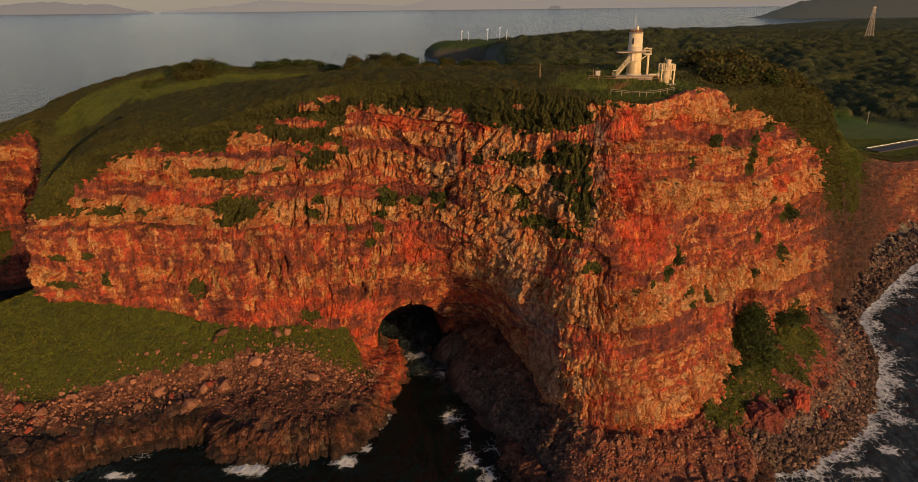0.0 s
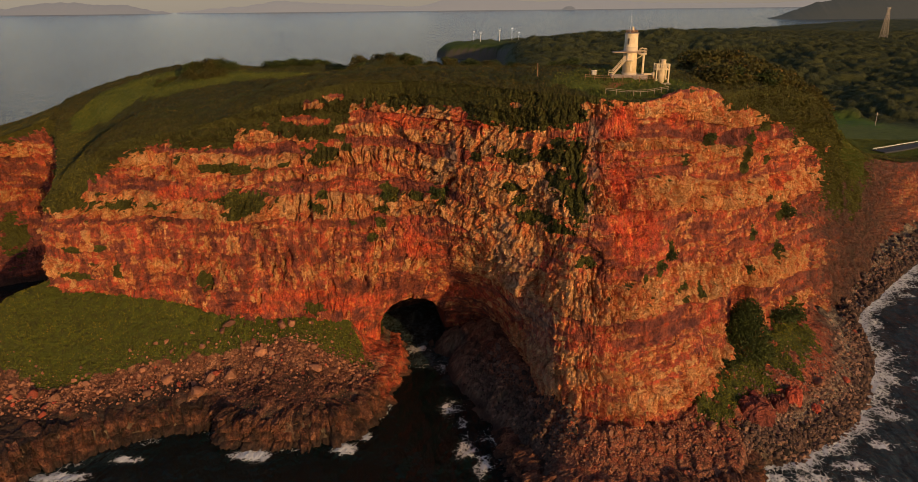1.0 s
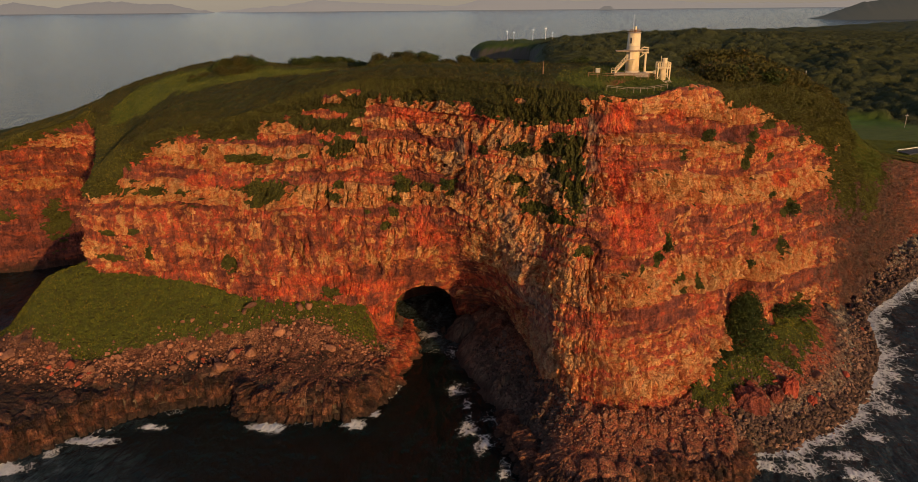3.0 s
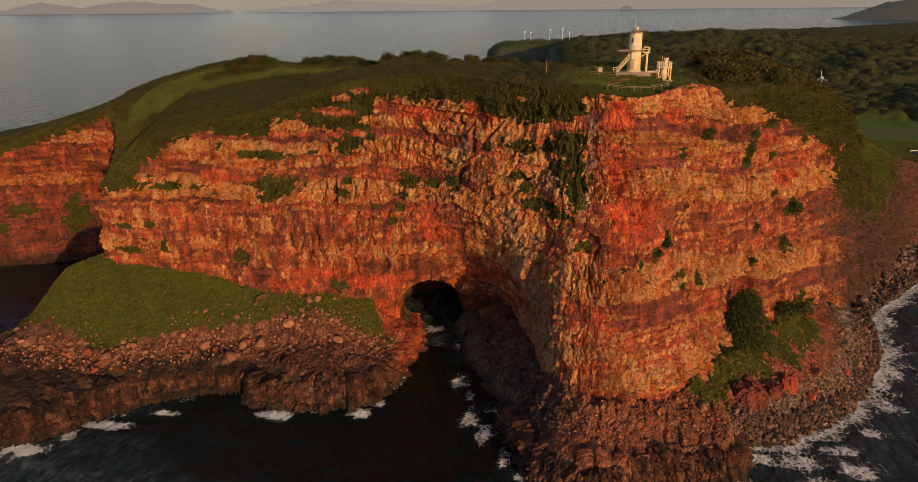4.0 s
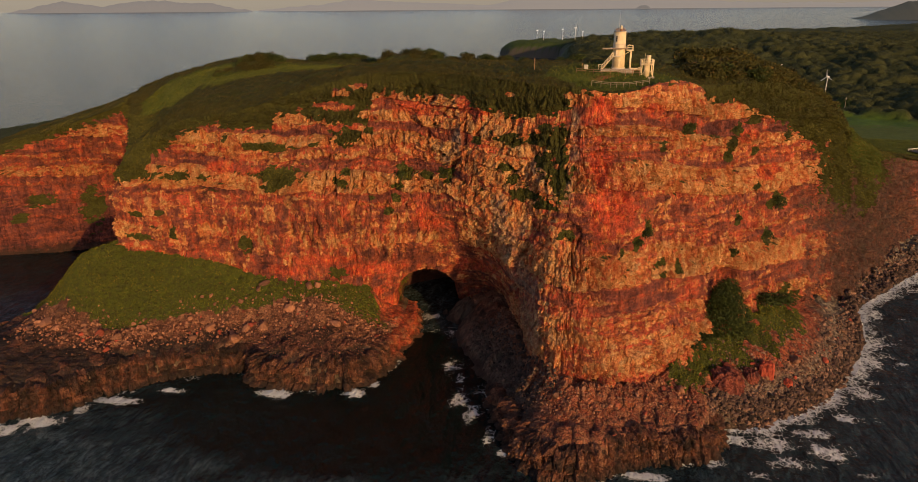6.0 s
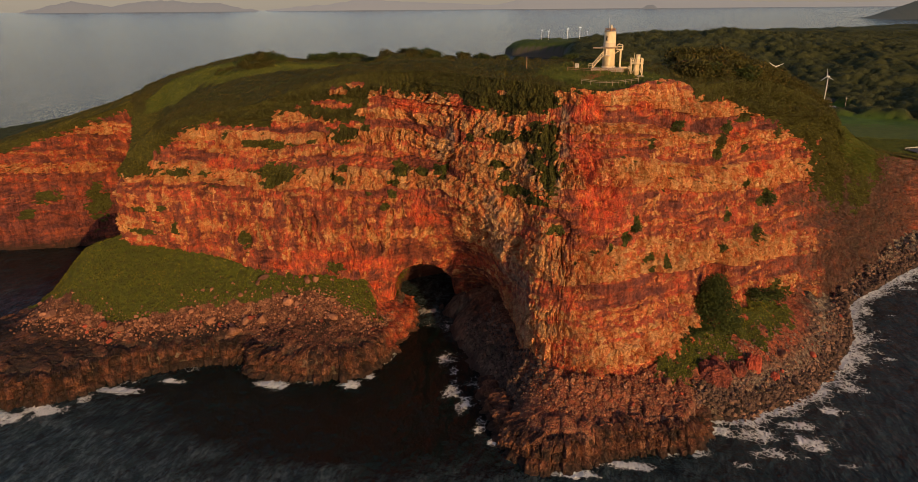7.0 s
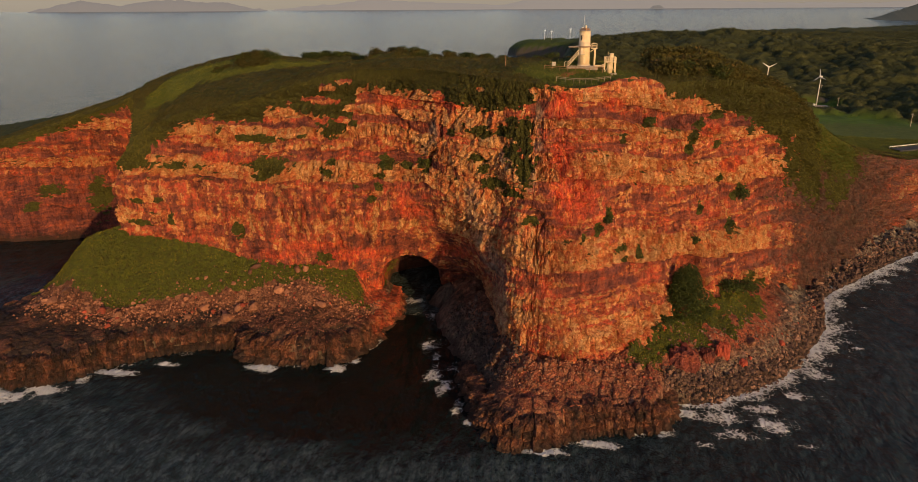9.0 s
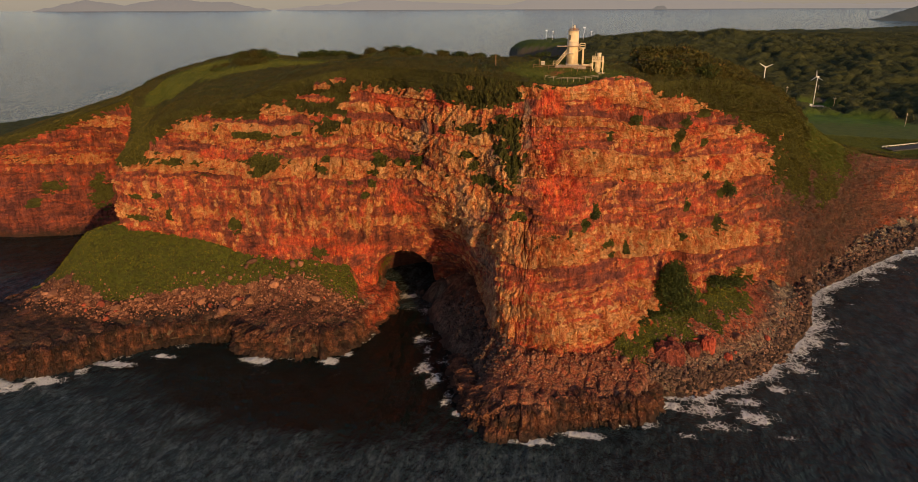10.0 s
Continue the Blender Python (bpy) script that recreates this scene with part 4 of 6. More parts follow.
def build_shore():
    xs, ys = np.arange(-168, 212, 0.55), np.arange(88, 268, 0.55)
    x, y = np.meshgrid(xs, ys)
    h, which, d, d_foot, who, joint = shore_height(x, y)
    h = h + 0.12 * fbm(x / 1.1, y / 1.1, 1.0, 2)
    keep = (h > -4) & (d > -7) & (inside(x, y, [tuple(p[:2]) for p in foot] + [(500, 600), (-420, 600)]) < 1) | ((d_foot < 10) & (h > -4))
    keep &= ~((y > 174) & (np.abs(x + 14) < 22))
    f, used = grid_faces(*x.shape, keep)
    gx, gy = np.gradient(h, 0.55)
    steep = np.hypot(gx, gy)
    blot = fbm(x / 6, y / 6, 9, 4)
    grass = (1 - which) * step(-1.6, 1.2, y + 2.2 * blot - np.interp(x, [-160, -125, -107, -95, -80, -64, -48, -30], [150, 142, 136.5, 134.5, 141, 146, 147, 148])) * (1 - step(1.5, 2.3, steep)) * (1 - step(-26, -14, x))
    talus = which * step(6.5, 9, h + blot) * step(56, 62, x) * (1 - step(96, 106, x)) * step(-0.1, 0.3, blot + 0.5 * fbm(x / 1.8, y / 1.8, 14, 3))
    meadow = np.zeros(x.shape)
    for px, py, rx, ry in ((59, 124.5, 5, 4), (65, 131, 7, 6), (72, 137.5, 6, 5), (80, 144, 6, 5), (88, 151, 6, 5), (94, 158, 5, 5)):
        meadow = np.maximum(meadow, 1 - step(0.6, 1.15, np.hypot((x - px) / rx, (y - py) / ry) + 0.3 * blot + 0.5 * fbm(x / 1.8, y / 1.8, 24, 3)))
    green = np.maximum(grass, np.maximum(talus * 0.8, meadow))
    # channel bank: dark rock, with the buttress's shade painted into its tone
    tone = 0.36 - 0.35 * which * (1 - step(16, 26, x - 0.25 * (y - 110))) + 0.42 * step(5.5, 9.0, h + blot) * (which + (1 - which) * step(-9, -4, y + 2 * blot - np.interp(x, [-160, -125, -107, -95, -80, -64, -48, -30], [150, 142, 136.5, 134.5, 141, 146, 147, 148]))) - 0.12 * (1 - which) + 0.45 * (who - 0.5) + 0.12 * blot + 0.18 * which + 0.15 * which * step(58, 64, x) * step(4.5, 7.5, h) - 0.42 * which * step(98, 112, x) + 0.14 * (1 - which) * step(-62, -52, x) * step(5, 7, h) + 0.22 * which * step(18, 28, x) * (1 - step(60, 70, x))
    dark = np.maximum(1 - step(0.5, 2.4 + 2.0 * which * (x > 62), h + 0.6 * blot), 0.55 * (1 - joint))
    red = 0.9 * (1 - step(0.5, 1.1, np.hypot((x + 20) / 8, (y - 157) / 9) + 0.4 * blot)) * (1 - which)
    green = green * (1 - red)
    red = np.maximum(red, 0.3 * which * step(18, 28, x) * (1 - step(60, 68, x)) * step(3, 6, h + blot))
    red = np.maximum(red, 0.5 * which * step(58, 64, x) * (1 - step(100, 112, x)) * step(4.5, 7.5, h + blot))
    attrs = {"tone": np.clip(tone, 0, 1), "veg": green, "red": red, "grey": 0.25 * (1 - step(4, 8, h)) + 0.4 * which * step(62, 70, x) * (1 - step(4, 7, h)), "dark": dark}
    me = mesh_of("shore_rock", np.stack([x, y, h], -1).reshape(-1, 3)[used], f, mat_shore, {k: v.ravel()[used] for k, v in attrs.items()}, smooth=False)
    ob = tagged(new("shore_rock", me), "dark jointed rock shelf, grass slope and boulder shore below the cliff", "shore", kind="structure")
    return ob, x, y, h, green


shore, shore_x, shore_y, shore_h, shore_green = build_shore()

def rock_wall(name, line, top, label, seed, lean=0.34):
    """A sheer, blocky rock edge along a line of the plan, from under the sea to its top, which runs back over the ground."""
    line = np.array(line, float)
    par = np.linspace(0, len(line) - 1, 4000)
    c = curve_at(line, par)
    length = np.concatenate([[0], np.cumsum(np.hypot(*np.diff(c, axis=0).T))])
    s1 = np.arange(0, length[-1], 0.28)
    c = np.stack([np.interp(s1, length, c[:, k]) for k in (0, 1)], 1)
    t = np.gradient(c, axis=0)
    wide = np.ones(21) / 21
    t = np.stack([np.convolve(np.pad(t[:, k], 10, mode="edge"), wide, "valid") for k in (0, 1)], 1)
    t /= np.linalg.norm(t, axis=1)[:, None]
    out = np.stack([t[:, 1], -t[:, 0]], 1)
    high = np.interp(s1 / length[-1], np.linspace(0, 1, len(top)), top)
    d1, d2, who = cells(s1 / 3.4, 0.5 + 0 * s1, seed)
    high = high - 0.9 + 1.0 * (who - 0.5) + 0.4 * perlin(s1 / 2, 3.0)
    v = np.concatenate([np.linspace(-3, 0, 6)[:-1] / 8, np.linspace(0, 1, 30)])[:, None]
    z = np.where(v < 0, v * 8, v * high)
    s = np.broadcast_to(s1, z.shape)
    col = s / 2.3 + 0.35 * perlin(s / 5, z / 4, seed) + 40
    hc = PERM[(np.floor(col).astype(int) * 31 + seed) & 4095] / 4096
    bed = (z + 4 + 5 * hc) / (1.7 + 2.2 * hc)
    wa = PERM[(np.floor(col).astype(int) * 57 + np.floor(bed).astype(int) * 131 + seed) & 4095] / 4096
    split = np.minimum(np.minimum(col % 1, 1 - col % 1) * 2.3, np.minimum(bed % 1, 1 - bed % 1) * 2.2)
    b1, b2, wb = cells(s / 1.5 + 0.3 * perlin(s / 2, z / 2, seed + 1), z / 1.7, seed + 5)
    c1, c2, wc = cells(s / 0.8 + 0.2 * perlin(s, z, seed), z / 1.1, seed + 9)
    bold = step(-56, -48, c[:, 0]) * (c[:, 0] < 0)
    d = (1.5 + 0.6 * bold) * (wa - 0.5) + (0.8 + 1.0 * bold) * (hc - 0.5) + 1.1 * (wb - 0.5) + 0.7 * (wc - 0.5) + 0.25 * fbm(s / 2, z / 2, seed, 4) + 2.0 * perlin(s / 14, 0.5, seed) + 0.3
    d = d - 0.9 * (1 - step(0.05, 0.3, split)) - 0.35 * (1 - step(0.0, 0.3, b2 - b1)) - lean * (z - 3) + 0.5 * (1 - step(0.2, 1.6, z))
    x, y = c[:, 0] + d * out[:, 0], c[:, 1] + d * out[:, 1]
    rows = [(x, y, z)]
    for q in (0.6, 1.4, 2.6, 4.2):
        rows.append(tuple(a[None] for a in (x[-1] - out[:, 0] * q, y[-1] - out[:, 1] * q, high + 0.25 * perlin(s1 / 1.3, q, seed) + 0.12 * q - 1.4 * (q > 4) + 0.5 * fbm(s1 / 1.5, q / 1.5, seed, 3))))
    x, y, z = (np.vstack([r[k] for r in rows]) for k in range(3))
    blot = fbm(x / 3, z / 3, y / 3, 4)
    tone = 0.31 + 0.14 * step(-54, -48, x) + 0.4 * (np.vstack([wa] + [wa[-1:]] * 4) - 0.5) + 0.30 * blot
    dark = 1 - step(0.4, 2.2, z + 0.6 * blot)
    zero = np.zeros(x.size)
    red = 0.6 * step(-22, -17, x) * step(138, 146, y) * (x < -10)
    me = mesh_of(name, np.stack([x, y, z], -1).reshape(-1, 3), grid_faces(*x.shape), mat_shore, smooth=False, attrs={"tone": np.clip(tone, 0, 1).ravel(), "veg": zero, "grey": zero, "dark": dark.ravel(), "red": red.ravel()})
    return tagged(new(name, me), label, "rock edge", kind="structure")


rock_wall("shelf_edge", COAST_LEFT[:13], [6, 6.5, 7, 7.5, 7, 7, 7.5, 7, 5], "sheer dark brown jointed rock edge of the low shelf", 61)
rock_wall("foot_edge", COAST_RIGHT[3:10], [3.5, 5.5, 6.8, 7, 7, 6, 4.5], "sheer rust-brown blocky rock edge at the foot of the cliff", 81)

# ---- the land behind the rim ----
LAND_RING = RING + [(700, 480), (1500, 640), (2400, 1300), (2400, 2400), (1300, 2300), (700, 1700), (420, 1420), (120, 1290), (-20, 1230), (-38, 1165), (-22, 1130), (60, 1090),
                    (70, 900), (45, 700), (40, 560), (30, 430), (10, 340), (-60, 320), (-130, 310), (-220, 300), (-330, 310), (-430, 320)]
# mounds of wind-cut shrubs: x, y, half width, half depth, height
MOUND = [(-75, 206, 11, 5, 1.6), (-45, 214, 14, 7, 1.6), (-18, 194, 15, 11, 2.6), (6, 194, 18, 12, 1.6), (32, 188, 22, 12, 1.0), (-112, 234, 30, 6, 1.0)]


def build_headland():
    xs, ys = np.arange(-430, 300, 0.9), np.arange(128, 384, 0.9)
    x, y = np.meshgrid(xs, ys)
    far_out = (x < -170) | (x > 240) | (y > 300)
    d = within(x, y, LAND_RING)
    h = land_height(x, y)
    lawn, mound = lawn_at(x, y), np.zeros(x.shape)
    wob = 0.22 * fbm(x / 9, y / 9, 3, 3)
    for px, py, rx, ry, up in MOUND:
        mound = np.maximum(mound, up * (1 - step(0.3, 1.05, np.hypot((x - px) / rx, (y - py) / ry) + wob)))
    lawn = np.maximum(lawn, 1 - step(0.8, 1.05, np.hypot((x - 208) / 52, (y - 352) / 68) + 0.1 * wob))
    yard = 1 - step(0.75, 1.0, np.hypot((x - 40) / 17, (y - 147) / 13) + 0.5 * wob)
    d1, _, who = cells(x / 3.2, y / 3.2, 5)
    crown = np.clip(1 - d1 * 1.1, 0, 1)
    scrub = (1 - lawn) * (1 - yard)
    h = h + mound * (1 - yard) + scrub * (0.3 + 0.7 * crown * (0.4 + who)) + 0.25 * fbm(x / 2, y / 2, 1, 3) * (1 - 0.7 * yard)
    dr, at = to_line(x, y, RING)
    rim_z = np.interp(at, np.arange(len(rim)), rim[:, 2])
    f = step(-3.0, 11.5, dr)
    h = np.where(dr < 11.5, rim_z * (1 - f) + (h - 0.35) * f - 0.3, h)
    h = np.where((d < 9) & (dr > 20), h - (9 - d) * 0.6, h)
    keep = (d > 0.8) & (h > -6)
    f, used = grid_faces(*x.shape, keep)
    earth = 0.8 * (1 - step(0.4, 1.0, np.hypot((x - 40) / 8, (y - 145.5) / 2.2) + wob))
    me = mesh_of("headland_ground", np.stack([x, y, h], -1).reshape(-1, 3)[used], f, mat_ground, {"lawn": np.maximum(lawn, 0.8 * yard).ravel()[used], "earth": earth.ravel()[used]})
    ob = tagged(new("headland_ground", me), "grassy clifftop with low wind-cut scrub", "ground", kind="structure")
    return ob, x, y, h, lawn, mound, yard, keep


headland, head_x, head_y, head_h, head_lawn, head_mound, head_yard, head_keep = build_headland()


def build_far_land():
    ys = 372 * np.exp(np.linspace(0, math.log(2350 / 372), 400))
    a = np.linspace(-0.28, 1.2, 440)
    y = np.broadcast_to(ys[:, None], (400, 440))
    x = 15 + (y + 20) * a
    d = within(x, y, LAND_RING)
    h = land_height(x, y)
    d1, _, who = cells(x / 8.5, y / 8.5, 21)
    e1, _, who2 = cells(x / 4.2, y / 4.2, 31)
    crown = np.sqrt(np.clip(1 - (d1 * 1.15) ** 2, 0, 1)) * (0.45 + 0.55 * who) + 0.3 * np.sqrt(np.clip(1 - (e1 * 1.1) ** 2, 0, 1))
    field = 1 - step(0.8, 1.05, np.hypot((x - 208) / 52, (y - 352) / 68) + 0.03 * fbm(x / 9, y / 9, 3, 3))
    field = np.maximum(field, 0.35 - 0.35 * step(0.8, 1.05, np.hypot((x - 40) / 95, (y - 1150) / 55) + 0.15 * fbm(x / 30, y / 30, 2)))
    field = np.maximum(field, 1 - step(0.8, 1.05, np.hypot((x - 212) / 22, (y - 452) / 18) + 0.1 * fbm(x / 10, y / 10, 2)))
    h = h + (1 - field) * (6.5 * crown * step(0, 30, d) * step(372, 410, y) - 1.5 + 4 * fbm(x / 60, y / 60, 3, 3)) + 0.4 * fbm(x / 5, y / 5, 5, 2)
    h = np.where(d < 12, h - (12 - d) * 0.6, h)
    h = np.where(d < 0, h + d * 4, h)
    earth = (1 - step(0.5, 1.0, np.hypot((x - 226) / 9, (y - 470) / 3) + 0.2 * fbm(x / 5, y / 5, 3)))
    drop = step(0.7, 1.6, np.hypot(*np.gradient(h)) / (np.hypot(np.gradient(x, axis=1), 1) + 1)) * (1 - step(10, 30, d))
    earth = np.maximum(earth, drop)
    f, used = grid_faces(400, 440, (d > -25) & (h > -8))
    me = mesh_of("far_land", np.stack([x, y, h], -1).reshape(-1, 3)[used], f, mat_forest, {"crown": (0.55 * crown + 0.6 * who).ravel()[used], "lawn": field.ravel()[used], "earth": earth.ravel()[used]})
    ob = tagged(new("far_land", me), "dark wooded hills and green fields behind the headland", "hills", kind="structure")
    return ob, np.stack([x, y, h], -1), (d > 8) * (1 - field)


far_land, far_verts, far_wood = build_far_land()

# ---- the sea, one sheet out to the horizon ----
# drifting foam: x, y, half width, half depth, strength
FOAM = [(-108, 100, 10, 4.2, 1.05), (-98, 104.5, 8, 3.4, 1.1), (-91, 109.5, 4, 2.0, 0.9), (-84, 114.5, 8, 2.6, 1.0), (-72, 120.5, 5, 1.8, 1.0), (-52, 128.5, 4, 3.2, 1.05), (-44, 121.5, 6, 3.2, 1.0), (-24, 123.5, 4, 3.2, 1.05), (-20, 128.5, 3.4, 3, 0.95),
        (-11, 169, 5, 4.5, 0.9), (-9, 161, 4, 3, 0.55), (0, 140, 3.2, 5, 0.88), (3, 133, 2.2, 3.5, 0.7), (4, 124, 3.6, 6, 0.88), (7.5, 117.5, 3.2, 5, 0.85), (12.5, 109, 2.6, 5, 0.85), (17, 103, 3.4, 3, 0.95), (22, 97.5, 3, 2, 0.9), (35, 94, 8, 2.0, 0.95), (46, 98, 7, 2.4, 1.0), (55, 103.5, 5, 2.4, 0.95), (63, 104.5, 4, 2.2, 0.85),
        (69, 113, 5, 3, 1.0), (78, 112, 8, 3.5, 0.95), (89, 110, 6, 4.5, 1.0), (88, 117, 7, 2.5, 0.95), (79, 105, 9, 4, 0.78), (72, 101, 5, 2, 0.75), (94, 103, 4, 1.5, 0.7), (98, 124, 6, 3, 0.9), (107, 137, 5, 6, 0.9), (116, 152, 5, 6, 0.9), (124, 152, 5, 2, 0.8), (124, 165, 6, 5, 0.85), (131, 184, 5, 6, 0.95), (139, 196, 6, 3, 0.95), (152, 204, 7, 3, 0.8), (165, 218, 7, 4, 0.9), (178, 232, 9, 5, 0.95), (190, 242, 9, 4, 0.9)]


def build_sea():
    def axis(lo, hi, stepsize, reach):
        n = 26
        tail = np.geomspace(4, reach, n)
        return np.concatenate([(lo - tail)[::-1], np.arange(lo, hi, stepsize), hi + tail])
    xs, ys = axis(-215, 205, 1.05, 4700), axis(80, 262, 1.05, 4640)
    x, y = np.meshgrid(xs, ys)
    left, right = within(x, y, COAST_LEFT), within(x, y, COAST_RIGHT)
    dr, _ = to_line(x, y, [tuple(p[:2]) for p in foot])
    d = -np.maximum(left, right)
    surf = fbm(x / 9, y / 9, 3, 3)
    foam = (1 - step(0.5, 5.2, d + 2.0 * surf)) * (0.80 + 0.05 * step(60, 80, x)) * step(-0.3, 0.5, perlin(x / 12, y / 12, 8) + 0.6 * step(60, 80, x))
    foam = np.maximum(foam, 0.78 * (1 - step(1.0, 7.5, d + 2.5 * surf)) * step(64, 74, x))
    foam = np.maximum(foam, 0.6 * (1 - step(0, 20, d + 5 * surf)) * step(62, 76, x) * step(-0.1, 0.5, fbm(x / 8, y / 5, 4, 3)))
    for px, py, rx, ry, k in FOAM:
        k = k * (0.84 if px > 60 else 0.90 if -14 < px < 20 else 1.0)
        foam = np.maximum(foam, k * (1 - step(0.2, 1.25, np.hypot((x - px) / rx, (y - py) / ry) + 0.45 * fbm(x / 4, y / 4, 6, 3))))
    foam = foam * (1 - step(172, 176, y) * (np.abs(x + 12) < 24))
    z = 0.18 * fbm(x / 7, y / 7, 5, 3) * (d < 120)
    # smooth water in the cliff's lee; outside, wind ripples and painted sky sheen
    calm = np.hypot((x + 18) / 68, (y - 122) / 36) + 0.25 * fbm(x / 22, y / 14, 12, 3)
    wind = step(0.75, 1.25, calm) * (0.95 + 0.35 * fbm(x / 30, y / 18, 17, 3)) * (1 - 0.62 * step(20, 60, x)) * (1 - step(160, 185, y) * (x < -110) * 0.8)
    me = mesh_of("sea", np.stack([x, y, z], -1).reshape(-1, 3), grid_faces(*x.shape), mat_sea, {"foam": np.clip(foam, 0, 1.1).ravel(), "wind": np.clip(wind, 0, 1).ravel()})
    return tagged(new("sea", me), "dark rippled sea with white surf along the rocks", "sea", kind="structure")


sea = build_sea()

# ---- growing things ----
def stuff(name, mesh, label, category):
    return tagged(new(name, mesh), label, category, kind="stuff")


def grow():
    # ledges and rim of the cliff
    w = step(0.55, 0.8, cliff_green) * (cliff_verts[..., 0] > -215) * (cliff_verts[..., 0] < 215)
    w = w * (1 - 0.6 * (np.abs(cliff_verts[..., 0] - 42) < 14) * (cliff_verts[..., 2] > 74))
    p, up = scatter_grid(cliff_verts, w, 250000)
    mown = lawn_at(p[:, 0], p[:, 1]) > 0.5
    mown &= p[:, 2] > 50
    stuff("slope_turf", leaf_mesh("slope_turf", p[mown], up[mown] * 0.4 + np.array([0, 0, 0.7]), 0.22, mat_lawn, 0.5), "short green turf running down to the gully", "grass")
    p, up = p[~mown], up[~mown]
    low = p[:, 2] < 60
    up = up * 0.6 + np.array([0, 0, 0.6])
    stuff("ledge_plants", leaf_mesh("ledge_plants", p[low], up[low], 0.19, mat_ledge), "low green plants growing on the cliff ledges", "plants")
    stuff("rim_scrub", leaf_mesh("rim_scrub", p[~low], up[~low], 0.21, mat_scrub), "brownish green scrub hanging over the cliff rim", "scrub")
    # scrub and lawn on top
    verts = np.stack([head_x, head_y, head_h], -1)
    show = head_keep * (head_x > -215) * (head_x < 262) * (head_y < 262 + 70 * (head_x > 120))
    p, up = scatter_grid(verts, show * (1 - head_lawn) * (1 - head_yard), 290000)
    east = p[:, 0] > 58
    stuff("slope_scrub", leaf_mesh("slope_scrub", p[east], up[east] * 0.3 + np.array([0, 0, 0.8]), 0.24, mat_thicket), "olive and brown scrub on the steep slope beside the rim", "scrub")
    p, up = p[~east], up[~east]
    stuff("clifftop_scrub", leaf_mesh("clifftop_scrub", p, up * 0.3 + np.array([0, 0, 0.8]), 0.22, mat_scrub), "dense low brownish green scrub on the clifftop", "scrub")
    p, up = scatter_grid(verts, show * np.maximum(head_lawn, head_yard), 60000)
    stuff("clifftop_grass", leaf_mesh("clifftop_grass", p, up * 0.3 + np.array([0, 0, 0.8]), 0.22, mat_lawn, 0.5), "short green grass on the clifftop", "grass")
    # tree crowns on the hills
    near = far_wood * (far_verts[..., 1] < 640) * (far_verts[..., 0] > 40) * (far_verts[..., 0] < 480)
    p, up = scatter_grid(far_verts, near, 190000)
    stuff("hill_woods", leaf_mesh("hill_woods", p, up * 0.5 + np.array([0, 0, 0.6]), 0.46, mat_hill), "dense dark green woods covering the hills", "woods")
    far = far_wood * (far_verts[..., 1] > 620) * (far_verts[..., 1] < 1080) * (far_verts[..., 0] > 30) * (far_verts[..., 0] < 760)
    p, up = scatter_grid(far_verts, far, 90000)
    stuff("far_woods", leaf_mesh("far_woods", p, up * 0.5 + np.array([0, 0, 0.6]), 0.9, mat_hill), "dark green woods on the farther hills", "woods")
    # grass on the slopes below
    verts = np.stack([shore_x, shore_y, shore_h], -1)
    p, up = scatter_grid(verts, step(0.5, 0.7, shore_green) * (shore_h > 3), 130000)
    stuff("slope_grass", leaf_mesh("slope_grass", p, up * 0.3 + np.array([0, 0, 0.8]), 0.21, mat_grass, 0.5), "rough green grass on the slope below the cliff", "grass")


mat_hill = leaf_material("hill_leaves", (0.036, 0.045, 0.017), (0.052, 0.062, 0.021), (0.066, 0.068, 0.024))
mat_ledge = leaf_material("ledge_leaves", (0.060, 0.064, 0.012), (0.125, 0.128, 0.022), (0.17, 0.135, 0.030))
grow()
mat_stem = plain("grey_brown_bark", (0.09, 0.065, 0.045), 0.9)


